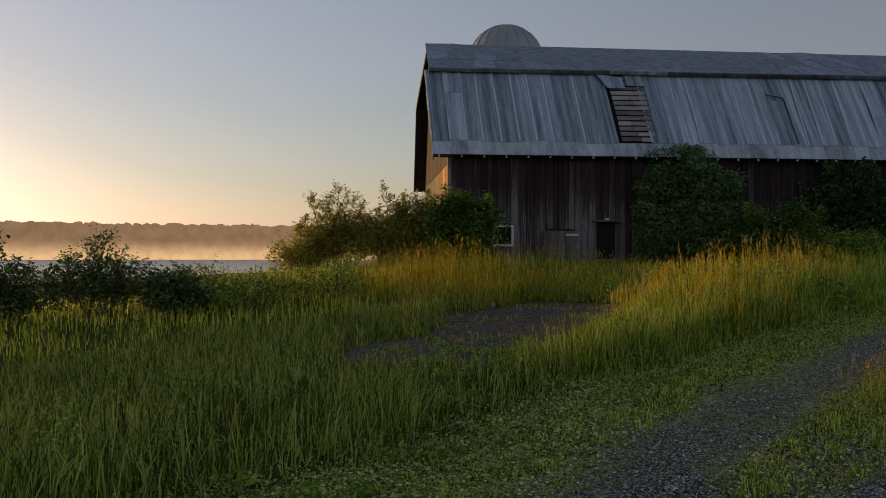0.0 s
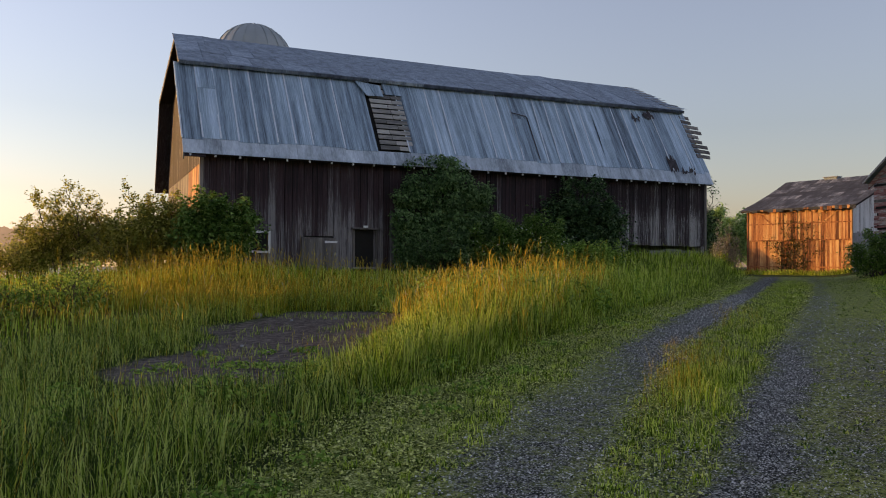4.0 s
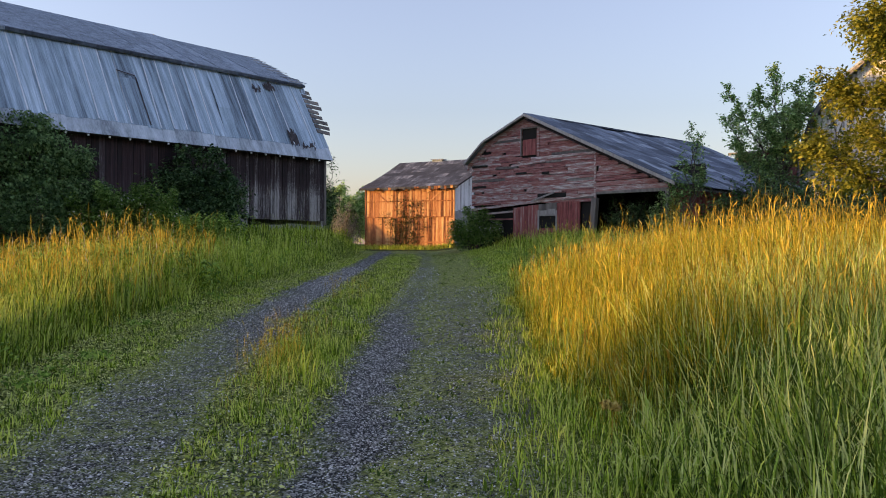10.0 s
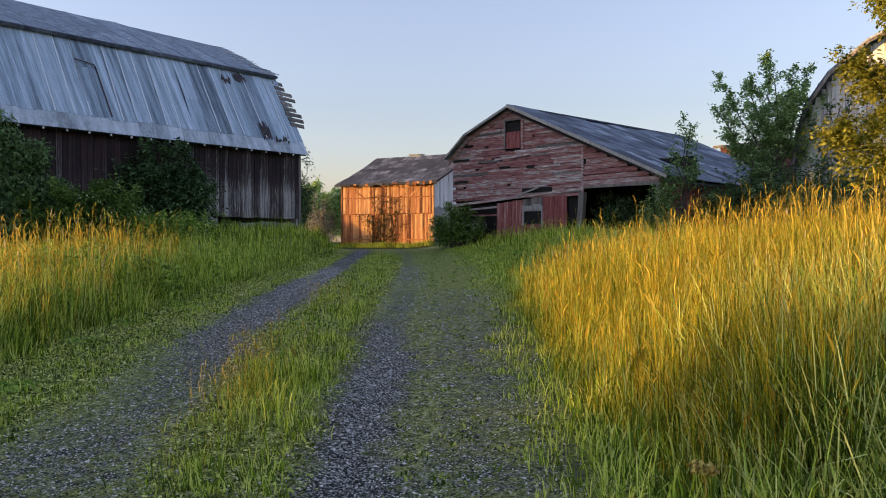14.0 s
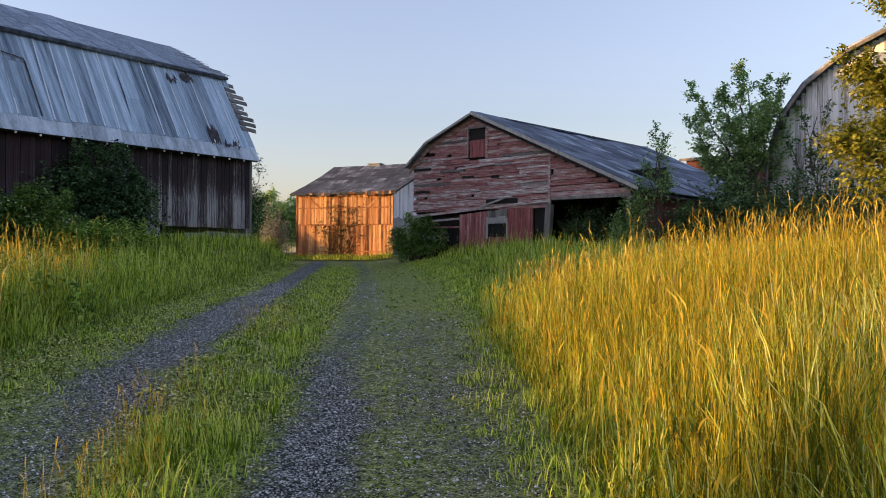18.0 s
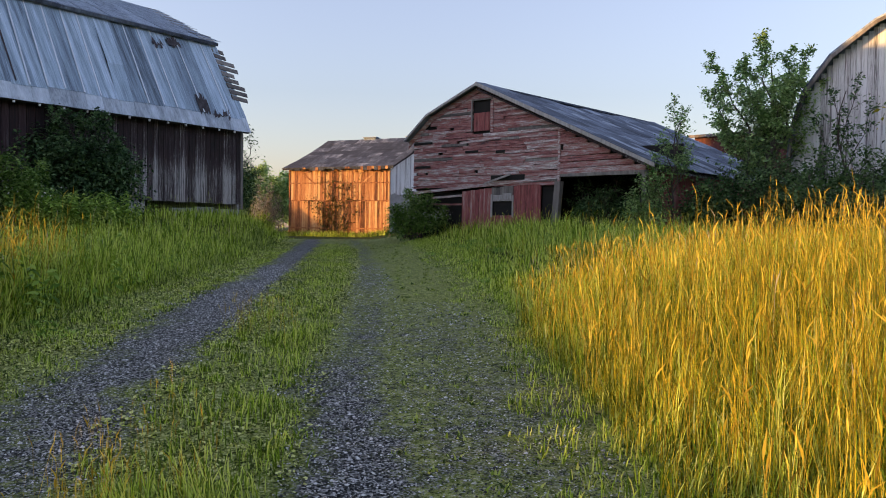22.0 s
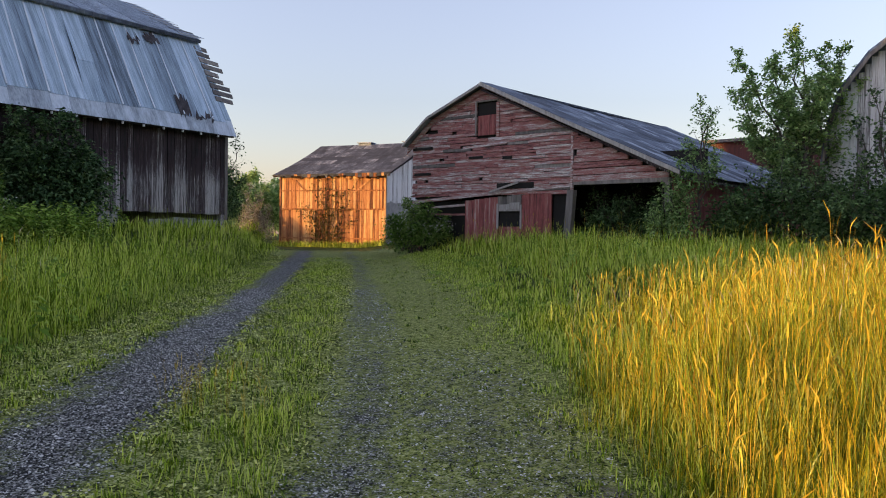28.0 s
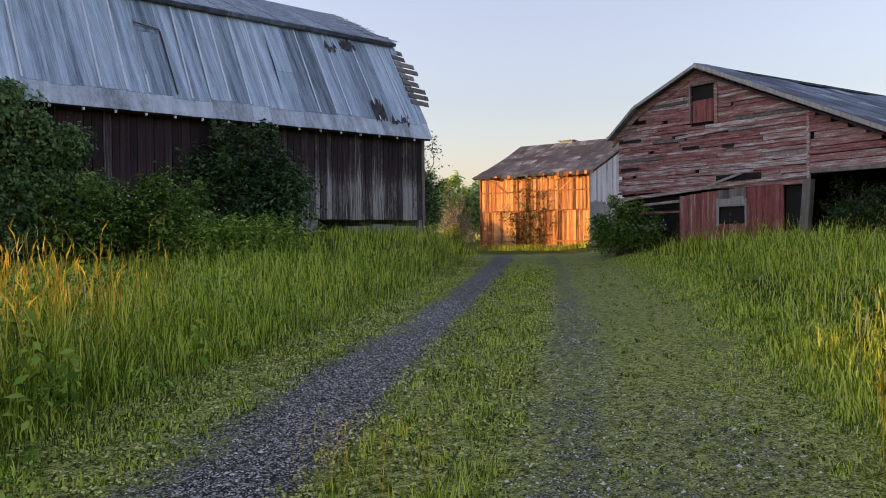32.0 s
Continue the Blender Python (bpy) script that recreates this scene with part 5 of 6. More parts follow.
make_grass("lush_grass", [
    (40000, 2.5, 10.2, 1.3, 7.5, 0.92, 0.0105, 0.6),
    (15000, 2.5, 10.5, 1.3, 7.5, 0.85, 0.013, 1.0),
    (16000, 8, 22, 1.0, 4.2, 0.6, 0.011, 0.8),
    (16000, 9.0, 11.6, 3.2, 8.5, 0.95, 0.009, 0.5),
    (9000, -8, 12, 7.2, 16, 0.9, 0.022, 0.6),
    (8000, -8, 2.8, 0.9, 7.6, 0.9, 0.02, 0.6),
], M_LUSH, "lush broad green blades arching over beside the lane")
make_grass("ripe_grass", [
    (28000, 10.4, 14.5, 1.8, 8.5, 1.0, 0.0054, 0.32),
    (10000, 14.5, 17.2, 1.8, 8.5, 1.0, 0.0055, 0.3),
    (7000, 17.2, 20, 3.6, 8.5, 1.0, 0.0068, 0.3),
    (3500, 9.0, 10.4, 1.8, 3.4, 1.0, 0.0068, 0.2),
    (8000, 10.4, 16.5, 1.8, 8.5, 0.95, 0.0055, 0.7),
    (4000, 7.8, 9.2, 1.8, 3.4, 1.1, 0.006, 0.22),
    (10000, 6, 21, 8, 14, 1.15, 0.014, 0.25),
    (2600, 13, 21, -8, -3.6, 1.1, 0.007, 0.3),
    (7000, 17, 24, -19, -11, 1.15, 0.01, 0.25),
    (7000, 15.5, 18.8, -16, -9, 1.3, 0.008, 0.2),
], M_STRAW, "ripe yellow grass stems standing in dense tufts", hmin=0.2, foot=M_STEM)
make_grass("seed_stalks", [
    (6800, 7.5, 17, 1.9, 9, 1.08, 1.1, 0),
    (900, 17, 20, 3.6, 9, 1.08, 1.1, 0),
    (1500, 4, 24, 9, 16, 1.25, 1.2, 0),
    (2400, 13, 21, -9, -3.6, 1.35, 1.5, 0),
    (2400, 15.5, 18.8, -16, -9, 1.4, 1.2, 0),
    (2300, 12, 25, -20, -10, 1.4, 1.5, 0),
    (2200, 2, 13, -15, -4, 1.1, 0.6, 0),
    (500, 18, 40, 3, 12, 1.5, 1.1, 0),
], M_SEED, "dry seed heads on thin stalks above the grass", True, 0.5)

make_grass("tall_plumes", [
    (300, 9, 20, 2.8, 10, 1.08, 1.0, 0),
    (240, 14, 23, -9, -3.6, 1.4, 1.1, 0),
    (200, 12, 24, -19, -9, 1.5, 1.2, 0),
], M_PLUME, "tall pale plumes standing above the ripe grass", True, 0.5)
make_grass("green_seed_heads", [
    (2600, 16, 36, -9, -2.4, 1.35, 0.9, 0),
    (2200, 19, 42, 3.2, 12, 1.3, 0.9, 0),
], M_GRASS, "pale green flowering grass heads on the banks", True, 0.3)


def bank_weeds():
    """Small broad-leaved weeds among the grass of both banks."""
    rng = np.random.default_rng(51)
    blobs = []
    for d0, d1, r0, r1, n in ((9, 32, -6.5, -2.7, 110), (15, 32, 2.8, 8, 60), (3, 12, -9, -3, 70)):
        x, y, d, r = scatter(n, d0, d1, r0, r1, rng)
        z = ground_z(x, y)
        h = np.maximum(0.12, tall_cover(x, y, d, r, rng))
        for k in range(n):
            s = rng.uniform(0.14, 0.34)
            blobs.append((x[k], y[k], z[k] + h[k] * rng.uniform(0.3, 0.7), s, s, h[k] * 0.4, 75))
    ob = leaf_cloud("bank_weeds", blobs, 0.055, M_LEAF2, None, rng)
    tagged(ob, "broad-leaved green weeds scattered among the grass", "weeds", kind="stuff")


def low_grass():
    """The grassy middle of the lane, its mossy shoulder and verge."""
    rng = GRASS_RNG
    parts = []
    # middle strip: tall tufts near the start, short further on
    x, y, d, r = scatter(40000, 1.5, 40, -2.2, 1.4, rng)
    ll, lr, rl, rr, sh = lanes(d)
    inside = smooth(lr - 0.05, lr + 0.3, r) * (1 - smooth(rl - 0.3, rl + 0.05, r))
    across = (r - lr) / np.maximum(0.3, rl - lr) - 0.5
    tuft = np.clip(0.3 + 0.6 * rough_noise(x, y, 1.3, 9.0) + 0.6 * rough_noise(x, y, 4.6, 3.0) + 0.5 * across, 0, 1)
    h = inside * (0.05 + np.interp(d, [0, 7, 9, 14, 17, 20, 40], [0.04, 0.05, 0.28, 0.2, 0.1, 0.05, 0.03]) * tuft)
    k = (inside > 0.15) & (rng.uniform(0, 1, len(x)) < np.clip(1.8 * tuft - 0.5, 0.03, 1) * (0.3 + 0.7 * smooth(7, 9, d)))
    parts.append((x[k], y[k], h[k] * rng.uniform(0.5, 1.25, k.sum()), 0.008, 0.5))
    x, y, d, r = scatter(24000, 8.3, 17.5, -1.6, 0.4, rng)
    ll, lr, rl, rr, sh = lanes(d)
    e = np.clip(0.22 + 0.8 * rough_noise(x, y, 1.3, 9.0) + 0.6 * rough_noise(x, y, 4.1, 2.0) - 0.3 * np.abs(rough_noise(x, y, 7.3, 1.0)) + 0.4 * ((r - lr) / np.maximum(0.3, rl - lr) - 0.5), 0, 1) * smooth(lr - 0.1, lr + 0.35, r) * (1 - smooth(rl - 0.4, rl + 0.1, r)) * smooth(8.3, 9.6, d)
    c = rng.uniform(0, 1, len(x)) < e
    thick = (x[c], y[c], (0.06 + 0.22 * e[c]) * rng.uniform(0.5, 1.3, c.sum()), 0.006, 0.7)
    # shoulder and verge: sparse short blades
    for r0, r1, n in ((0.0, 4.2, 90000), (-4.4, -1.2, 70000)):
        x, y, d, r = scatter(n, 1.5, 42, r0, r1, rng)
        ll, lr, rl, rr, sh = lanes(d)
        if r0 > 0:
            c = smooth(rr - 0.1, rr + 0.7, r) * (0.35 + 0.65 * smooth(-0.8, 0.5, r - sh))
        else:
            c = smooth(-0.1, 0.5, ll - r) + 0.9 * smooth(0.5, 1.5, ll - r)
        pat = np.clip(0.5 + 0.8 * rough_noise(x, y, 2.9, 3.0), 0, 1)
        pat = pat * np.clip(0.55 + 0.75 * rough_noise(x, y, 1.1, 6.0), 0.05, 1)
        k = rng.uniform(0, 1, n) < c * (0.25 + 0.75 * pat) * (1 if r0 < 0 else 0.7 + 0.3 * smooth(0.6, 1.6, r - rr))
        hh = (0.015 + 0.022 * c + 0.02 * pat * c + (0.012 * c if r0 < 0 else 0.03 * smooth(-0.2, 0.6, r - sh))) * rng.uniform(0.5, 1.4, n)
        parts.append((x[k], y[k], hh[k], 0.011, 1.1))
    # dark low weed rosettes
    x, y, d, r = scatter(4500, 3, 40, -3.8, 3.6, rng)
    ll, lr, rl, rr, sh = lanes(d)
    ok = ((r > rr) & (r < sh + 0.6)) | ((r > lr + 0.1) & (r < rl - 0.1)) | ((r < ll - 0.05) & (r > ll - 1.3))
    ok &= rng.uniform(0, 1, len(x)) < np.clip(0.45 + 0.6 * rough_noise(x, y, 1.7, 8.0), 0.05, 1)
    x, y = np.repeat(x[ok], 8), np.repeat(y[ok], 8)
    x, y = x + rng.normal(0, 0.035, len(x)), y + rng.normal(0, 0.035, len(x))
    parts.append((x, y, rng.uniform(0.02, 0.055, len(x)), 0.016, 1.2))
    # short grass where the lane meets the taller growth
    edge = []
    for side, n in ((1, 60000), (-1, 30000)):
        x, y, d, r = scatter(n, 2, 40, *((0.8, 4.6) if side > 0 else (-4.2, -1.4)), rng)
        ll, lr, rl, rr, sh = lanes(d)
        e = (r - sh if side > 0 else ll - bank_foot(d) + 0.15 - r) + 0.35 * rough_noise(x, y, 2.3, 6.0)
        k = (e > (-0.12 - 0.75 * smooth(15, 22, d) if side > 0 else -0.35)) & (e < 1.2) & (rng.uniform(0, 1, n) < 0.25 + 0.75 * smooth(-0.6, 0.2, e))
        edge.append((x[k], y[k], ((0.05 + 0.26 * smooth(-0.4, 1.0, e)) * (np.interp(d, [14, 19], [1.0, 0.4]) if side > 0 else 1.0) * rng.uniform(0.45, 1.3, n))[k], 0.008, 0.7))
    # loose tufts on the bare dirt
    x, y, d, r = scatter(14000, 5, 20, -13, -4, rng)
    dm = road_masks(x, y)[1]
    k = (dm > 0.25) & (rough_noise(x, y, 2.2, 5.0) > 0.15)
    parts.append((x[k], y[k], rng.uniform(0.04, 0.18, k.sum()), 0.008, 0.6))
    tall, short = [parts[0], parts[4], thick, edge[0]], parts[1:3]
    # verge tufts and rosettes reuse the shade-darkened field green
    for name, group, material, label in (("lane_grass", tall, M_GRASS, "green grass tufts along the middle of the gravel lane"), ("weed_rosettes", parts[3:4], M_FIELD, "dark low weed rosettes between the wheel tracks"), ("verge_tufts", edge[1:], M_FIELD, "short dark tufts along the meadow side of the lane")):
        cs, fs, ss, off = [], [], [], 0
        for x, y, h, w, lean in group:
            c, f, s = blades(x, y, ground_z(x, y) - 0.005, h, w * rng.uniform(0.7, 1.4, len(x)), lean, rng, name != "weed_rosettes")
            cs.append(c)
            fs.append(f + off)
            ss.append(s)
            off += len(c)
        ob = mesh_np(name, np.concatenate(cs), np.concatenate(fs), np.concatenate(ss), material)
        tagged(ob, label, "grass", kind="stuff")
    # low creeping clover: small leaves lying almost flat, also in the middle strip
    x, y, d, r = scatter(30000, 6, 36, -2.2, 1.2, rng)
    ll, lr, rl, rr, sh = lanes(d)
    k = (r > lr - 0.1) & (r < rl + 0.1) & (rng.uniform(0, 1, len(x)) < np.clip(0.6 + 0.6 * rough_noise(x, y, 2.7, 4.0), 0.1, 1))
    x, y = np.concatenate([p[0] for p in short] + [x[k]]), np.concatenate([p[1] for p in short] + [y[k]])
    x, y = np.repeat(x, 3), np.repeat(y, 3)
    x, y = x + rng.normal(0, 0.03, len(x)), y + rng.normal(0, 0.03, len(x))
    c = np.stack([x, y, ground_z(x, y) + rng.uniform(0.004, 0.026, len(x))], -1)
    q = leaf_faces(c, np.array([0, 0, 1.0]) + rng.normal(0, 0.4, c.shape), 0.03, rng, 0.0, 0.38)
    tagged(leaf_mesh("clover", q, M_CLOVER, None), "low grey-green clover and moss beside the wheel tracks", "clover", kind="stuff")
    # dry stalks in the middle strip
    x, y, d, r = scatter(3600, 8, 16.5, -1.75, 0.0, rng)
    ll, lr, rl, rr, sh = lanes(d)
    k = (r > lr + 0.02) & (r < rl - 0.35) & (rough_noise(x, y, 1.3, 9.0) + 0.6 * rough_noise(x, y, 3.9, 2.0) > 0.15) & (rng.uniform(0, 1, len(x)) < 1.1 - (r - lr) * 0.9)
    c, f, s = heads(x[k], y[k], ground_z(x[k], y[k]), rng.uniform(0.16, 0.44, k.sum()), rng, 0.6)
    tagged(mesh_np("dry_stalks", c, f, s, M_SEED), "dry pinkish seed stalks in the middle of the lane", "grass", kind="stuff")


def lane_tufts():
    """Single tufts with blades that fan out: the lane's middle, its shoulder and both verges."""
    rng = np.random.default_rng(77)
    for name, material, label, share, hts in (("grass_tufts", M_GRASS, "bright green grass tufts dotted along the lane", 0.4, (0.06, 0.17)), ("dark_tufts", M_FIELD, "dark low tufts dotted along the lane", 0.4, (0.04, 0.11))):
        X, Y, H = [], [], []
        for d0, d1, zone, n in ((6, 36, 0, 430), (8, 36, 1, 110), (4, 34, 2, 420)):
            d = rng.uniform(d0, d1, int(n * share * 2))
            ll, lr, rl, rr, sh = lanes(d)
            lo, hi = ((lr, rl), (sh - 0.3, sh + 0.8), (ll - 1.2, ll - 0.1))[zone]
            r = lo + (hi - lo) * rng.uniform(0, 1, len(d))
            x, y = d * AX[0] + r * RX[0], d * AX[1] + r * RX[1]
            size = rng.uniform(0.35, 1.0, len(d)) * (0.7 if zone == 1 else 1.0) * np.interp(d, [4, 8, 20, 36], [0.45, 1.0, 0.8, 0.6])
            m = 24
            spread = 0.085 * np.repeat(size, m)
            X.append(np.repeat(x, m) + rng.normal(0, 1, len(d) * m) * spread)
            Y.append(np.repeat(y, m) + rng.normal(0, 1, len(d) * m) * spread)
            H.append(np.repeat(size, m) * rng.uniform(hts[0], hts[1], len(d) * m))
        x, y, h = np.concatenate(X), np.concatenate(Y), np.concatenate(H)
        c, f, s = blades(x, y, ground_z(x, y) - 0.005, h, 0.0085 * rng.uniform(0.6, 1.4, len(x)), 0.75, rng, True)
        tagged(mesh_np(name, c, f, s, material), label, "grass", kind="stuff")


bank_weeds()
low_grass()
lane_tufts()


def gravel_stones():
    """Loose stones on the wheel tracks."""
    rng = GRASS_RNG
    x, y, d, r = scatter(420000, 1.0, 26, -3.2, 2.4, rng)
    g = road_masks(x, y)[0]
    k = rng.uniform(0, 1, len(x)) < np.maximum(np.clip(g * 1.5 - 0.6, 0, 1), 0.24 * (g > 0.15)) * np.clip(1.25 - d / 32, 0.2, 1)
    x, y = x[k], y[k]
    n = len(x)
    s = rng.uniform(0.0045, 0.011, n) * (1 + 0.8 * (rng.uniform(0, 1, n) < 0.05))
    z = ground_z(x, y) + s * 0.25
    a = rng.uniform(0, 6.28, n)
    unit = np.array([(1, 0, 0), (0, 1, 0), (-1, 0, 0), (0, -1, 0), (0, 0, 0.7), (0, 0, -0.7)])
    co = unit[None] * (s[:, None, None]) * rng.uniform(0.65, 1.25, (n, 6, 1))
    ca, sa = np.cos(a)[:, None], np.sin(a)[:, None]
    co = np.stack([co[..., 0] * ca - co[..., 1] * sa + x[:, None], co[..., 0] * sa + co[..., 1] * ca + y[:, None], co[..., 2] + z[:, None]], -1).reshape(-1, 3)
    tri = np.array([(0, 1, 4), (1, 2, 4), (2, 3, 4), (3, 0, 4)])
    f = (np.arange(n)[:, None, None] * 6 + tri[None]).ravel()
    tagged(mesh_np("gravel", co, f, np.full(4 * n, 3), M_STONE), "loose grey gravel stones on the wheel tracks", "gravel", kind="stuff")


gravel_stones()


# ---- shrubs and trees ----
def limb_path(a, b, rng, k=5, wob=0.12):
    a, b = np.array(a, float), np.array(b, float)
    ln = np.linalg.norm(b - a)
    return [tuple(a + (b - a) * f + (rng.normal(0, wob, 3) * ln * 0.35 if 0 < f < 1 else 0)) for f in np.linspace(0, 1, k)]


GROUPS = {"thicket_shrub": "thicket by the white barn", "unseen_hedge_shrub": "hedge of the field", "far_tree": "far trees beyond the lane", "weed_clump": "weeds in the meadow", "corner_bush": "bushes at the barn corner", "field_shrub": "shrubs at the meadow edge", "bay_vine": "vines at the open bay", "low_bush": "bushes along the barn", "barn_end_shrub": "shrubs at the barn end", "shed_side_bush": "bushes beside the shed"}


def shrub(name, x, y, rx, ry, h, count, material, label, seed, leaf=0.09, stems=6, lumps=7, category="shrub", base=None, spray=0, flowers=0, lift=0.0, fill=0.5, reach=0.34):
    """A bush: stems that fan out from the ground, twigs leafed to their tips, and denser leaves inside."""
    rng = np.random.default_rng(seed)
    gz = float(ground_z(x, y)) if base is None else base
    e = empty(name, Matrix.Translation((x, y, gz)), label, category, GROUPS.get(name, ""))
    leaders = []
    for k in range(stems + spray // 2):
        a, q = k * 2.4 + rng.uniform(-0.5, 0.5), math.sqrt((k + 0.5) / (stems + spray // 2))
        tip = (math.cos(a) * q * rx * 0.85, math.sin(a) * q * ry * 0.85, h * (1.0 - 0.5 * q * q) * rng.uniform(0.72, 1.06))
        pts = limb_path((rng.uniform(-0.2, 0.2) * rx, rng.uniform(-0.2, 0.2) * ry, -0.1), tip, rng)
        leaders.append(pts)
        if k < 8:
            bm = bmesh.new()
            tube(bm, pts, [0.035, 0.03, 0.022, 0.015, 0.006], 5)
            part("stem", bm, M_BARK, e)
    blobs = []
    for k in range(lumps):
        f = (k + 0.5) / lumps
        a = k * 2.4 + rng.uniform(-0.4, 0.4)
        rr = 0.68 * math.sqrt(f)
        lz = h * (0.2 + lift + (0.42 - lift * 0.6) * rng.uniform(0, 1) * (1 - 0.4 * rr))
        s = rng.uniform(0.28, 0.46)
        blobs.append((math.cos(a) * rr * rx, math.sin(a) * rr * ry, lz, rx * s, ry * s, h * s * 0.6, int(count * fill) // lumps))
    side, sub = 12, 6
    per = max(2, int(count * (1 - fill) / (len(leaders) * side * (1 + sub))))
    bm = bmesh.new()
    tw = twig_leaves(leaders, rng, leaf, reach * (rx + ry), side, sub, per, bm=bm)
    tagged(part("twig_mass", bm, M_BARK, e), kind="stuff")
    leaf_mesh("foliage", np.concatenate([cloud_leaves(blobs, leaf, rng), tw]), material, e)
    if flowers:
        leaf_cloud("blossom", [(b[0], b[1], b[2] + b[5] * 0.55, b[3], b[4], b[5] * 0.6, max(3, flowers // len(blobs))) for b in blobs], 0.07, M_PETAL, e, rng, "small white blossom")
    return e


def tree(name, x, y, h, limbs, count, material, label, seed, leaf=0.11, radius=0.12, reach=0.9, base=None, side=10, sub=5, fill=0):
    """A trunk, limbs given as (start height, dx, dy, end height), and twigs leafed to their tips along them."""
    rng = np.random.default_rng(seed)
    gz = float(ground_z(x, y)) if base is None else base
    e = empty(name, Matrix.Translation((x, y, gz)), label, "tree")
    bm = bmesh.new()
    trunk = limb_path((0, 0, -0.2), (rng.uniform(-0.2, 0.2), rng.uniform(-0.2, 0.2), h * 0.93), rng, 7, 0.05)
    tube(bm, trunk, list(np.linspace(radius, 0.015, 7)), 8)
    part("trunk", bm, M_BARK, e)
    leaders = []
    wood = bmesh.new()
    for z0, dx, dy, z1 in limbs:
        bm = bmesh.new()
        f = max(0.0, min(0.98, (z0 + 0.2) / (h * 0.93 + 0.2))) * 6
        i = min(5, int(f))
        o = np.array(trunk[i]) + (np.array(trunk[i + 1]) - np.array(trunk[i])) * (f - i)
        pts = limb_path(tuple(o), (dx, dy, z1), rng, 6, 0.08)
        tube(bm, pts, list(np.linspace(radius * 0.5, 0.008, 6)), 5)
        part("limb", bm, M_BARK, e)
        leaders.append(pts)
    per = max(2, count // (len(limbs) * side * (1 + sub)))
    tw = twig_leaves(leaders, rng, leaf, reach, side, sub, per, bm=wood, start=0.22, rise=0.2)
    tagged(part("twig_mass", wood, M_BARK, e), kind="stuff")
    if fill:
        blobs = [(*(np.array(p[k]) + rng.normal(0, 0.15, 3)), 0.6, 0.6, 0.45, fill) for p in leaders for k in (3, 4, 5)]
        tw = np.concatenate([tw, cloud_leaves(blobs, leaf, rng)])
    leaf_mesh("crown", tw, material, e)
    return e


def barn_place(bx, by):
    v = BARN @ Vector((bx, by, 0))
    return v.x, v.y


# bushes along the large barn
def vine_mass():
    """Vines that climb the barn wall to the eave in one dense block."""
    rng = np.random.default_rng(21)
    e = empty("vine_bush", BARN, "tall dense dark green vine mass climbing the barn wall", "vine")
    bm = bmesh.new()
    blobs = []
    for k in range(7):
        x0 = 7.6 + 0.65 * k
        tube(bm, limb_path((x0, -0.5, 1.0), (x0 + rng.uniform(-0.5, 0.5), -0.3, 4.9), rng), [0.05, 0.04, 0.03, 0.02, 0.01], 5)
    part("vine_stem", bm, M_BARK, e)
    for ix in range(7):
        top = (4.4, 5.2, 5.55, 5.6, 5.5, 5.15, 4.2)[ix]
        for z in np.arange(1.5, top - 0.35, 0.62):
            blobs.append((7.45 + 0.66 * ix + rng.normal(0, 0.12), -0.55 - 0.5 * (1 - z / 6) + rng.normal(0, 0.16), z + rng.normal(0, 0.14), 0.56, 0.5, 0.46, 850))
    for k in range(8):
        blobs.append((rng.uniform(7.4, 11.6), -0.4, rng.uniform(5.2, 5.75), 0.25, 0.2, 0.22, 60))
    leaf_cloud("foliage", blobs, 0.115, M_LEAF, e, rng, droop=1.2, facing=(0, -0.45, 0.55), loose=0.4)


vine_mass()
x, y = barn_place(11.9, -2.0)
shrub("low_bush", x, y, 2.6, 1.5, 2.4, 26000, M_LEAF5, "low spreading light green bush with pale flowers", 22, 0.1, 8, 14, "bush", spray=8, flowers=420, reach=0.24)
x, y = barn_place(8.3, -2.0)
shrub("low_bush", x, y, 1.3, 1.0, 1.9, 4000, M_LEAF, "low leafy bush at the foot of the vine", 23, 0.1, 5, 6, "bush")
x, y = barn_place(15.9, -1.0)
shrub("dark_shrub", x, y, 2.3, 1.2, 3.9, 26000, M_LEAF4, "rounded dark shrub against the barn wall", 24, 0.12, 9, 20, "bush", spray=12, reach=0.26)
x, y = barn_place(0.2, -1.6)
shrub("corner_bush", x, y, 1.5, 1.15, 3.7, 18000, M_LEAF5, "dense green bush in front of the barn corner", 25, 0.12, 9, 14, "bush", spray=10, reach=0.26)
x, y = -0.75, 28.7
shrub("corner_bush", x, y, 2.0, 1.3, 3.4, 17000, M_OLIVE, "loose sunlit bush beside the barn corner", 26, 0.11, 8, 9, "bush", spray=8, lift=0.05)
x, y = -3.6, 30.4
shrub("corner_bush", x, y, 2.4, 1.4, 3.5, 20000, M_OLIVE, "thin backlit bush with feathery tips", 27, 0.1, 9, 9, "bush", spray=8, lift=0.04)
shrub("corner_bush", -5.4, 31.0, 1.5, 1.1, 2.1, 6000, M_OLIVE, "low feathery backlit bush beside the barn corner", 33, 0.1, 7, 8, "bush", spray=10, lift=0.05)
x, y = -1.9, 28.9
shrub("corner_bush", x, y, 1.5, 1.0, 1.9, 7000, M_OLIVE, "small sprawling bush beside the barn corner", 28, 0.08, 5, 6, "bush", spray=8)
x, y = barn_place(25.4, 2.2)
shrub("barn_end_shrub", x, y, 1.5, 1.8, 4.6, 8000, M_LEAF4, "dark tall shrub growing past the barn end", 29, 0.11, 6, 9, "bush", spray=14)
x, y = barn_place(26.8, 4.0)
shrub("barn_end_shrub", x, y, 1.6, 1.8, 2.8, 5000, M_LEAF4, "dark shrub in the gap behind the barn", 30, 0.11, 5, 7, "bush", spray=8)
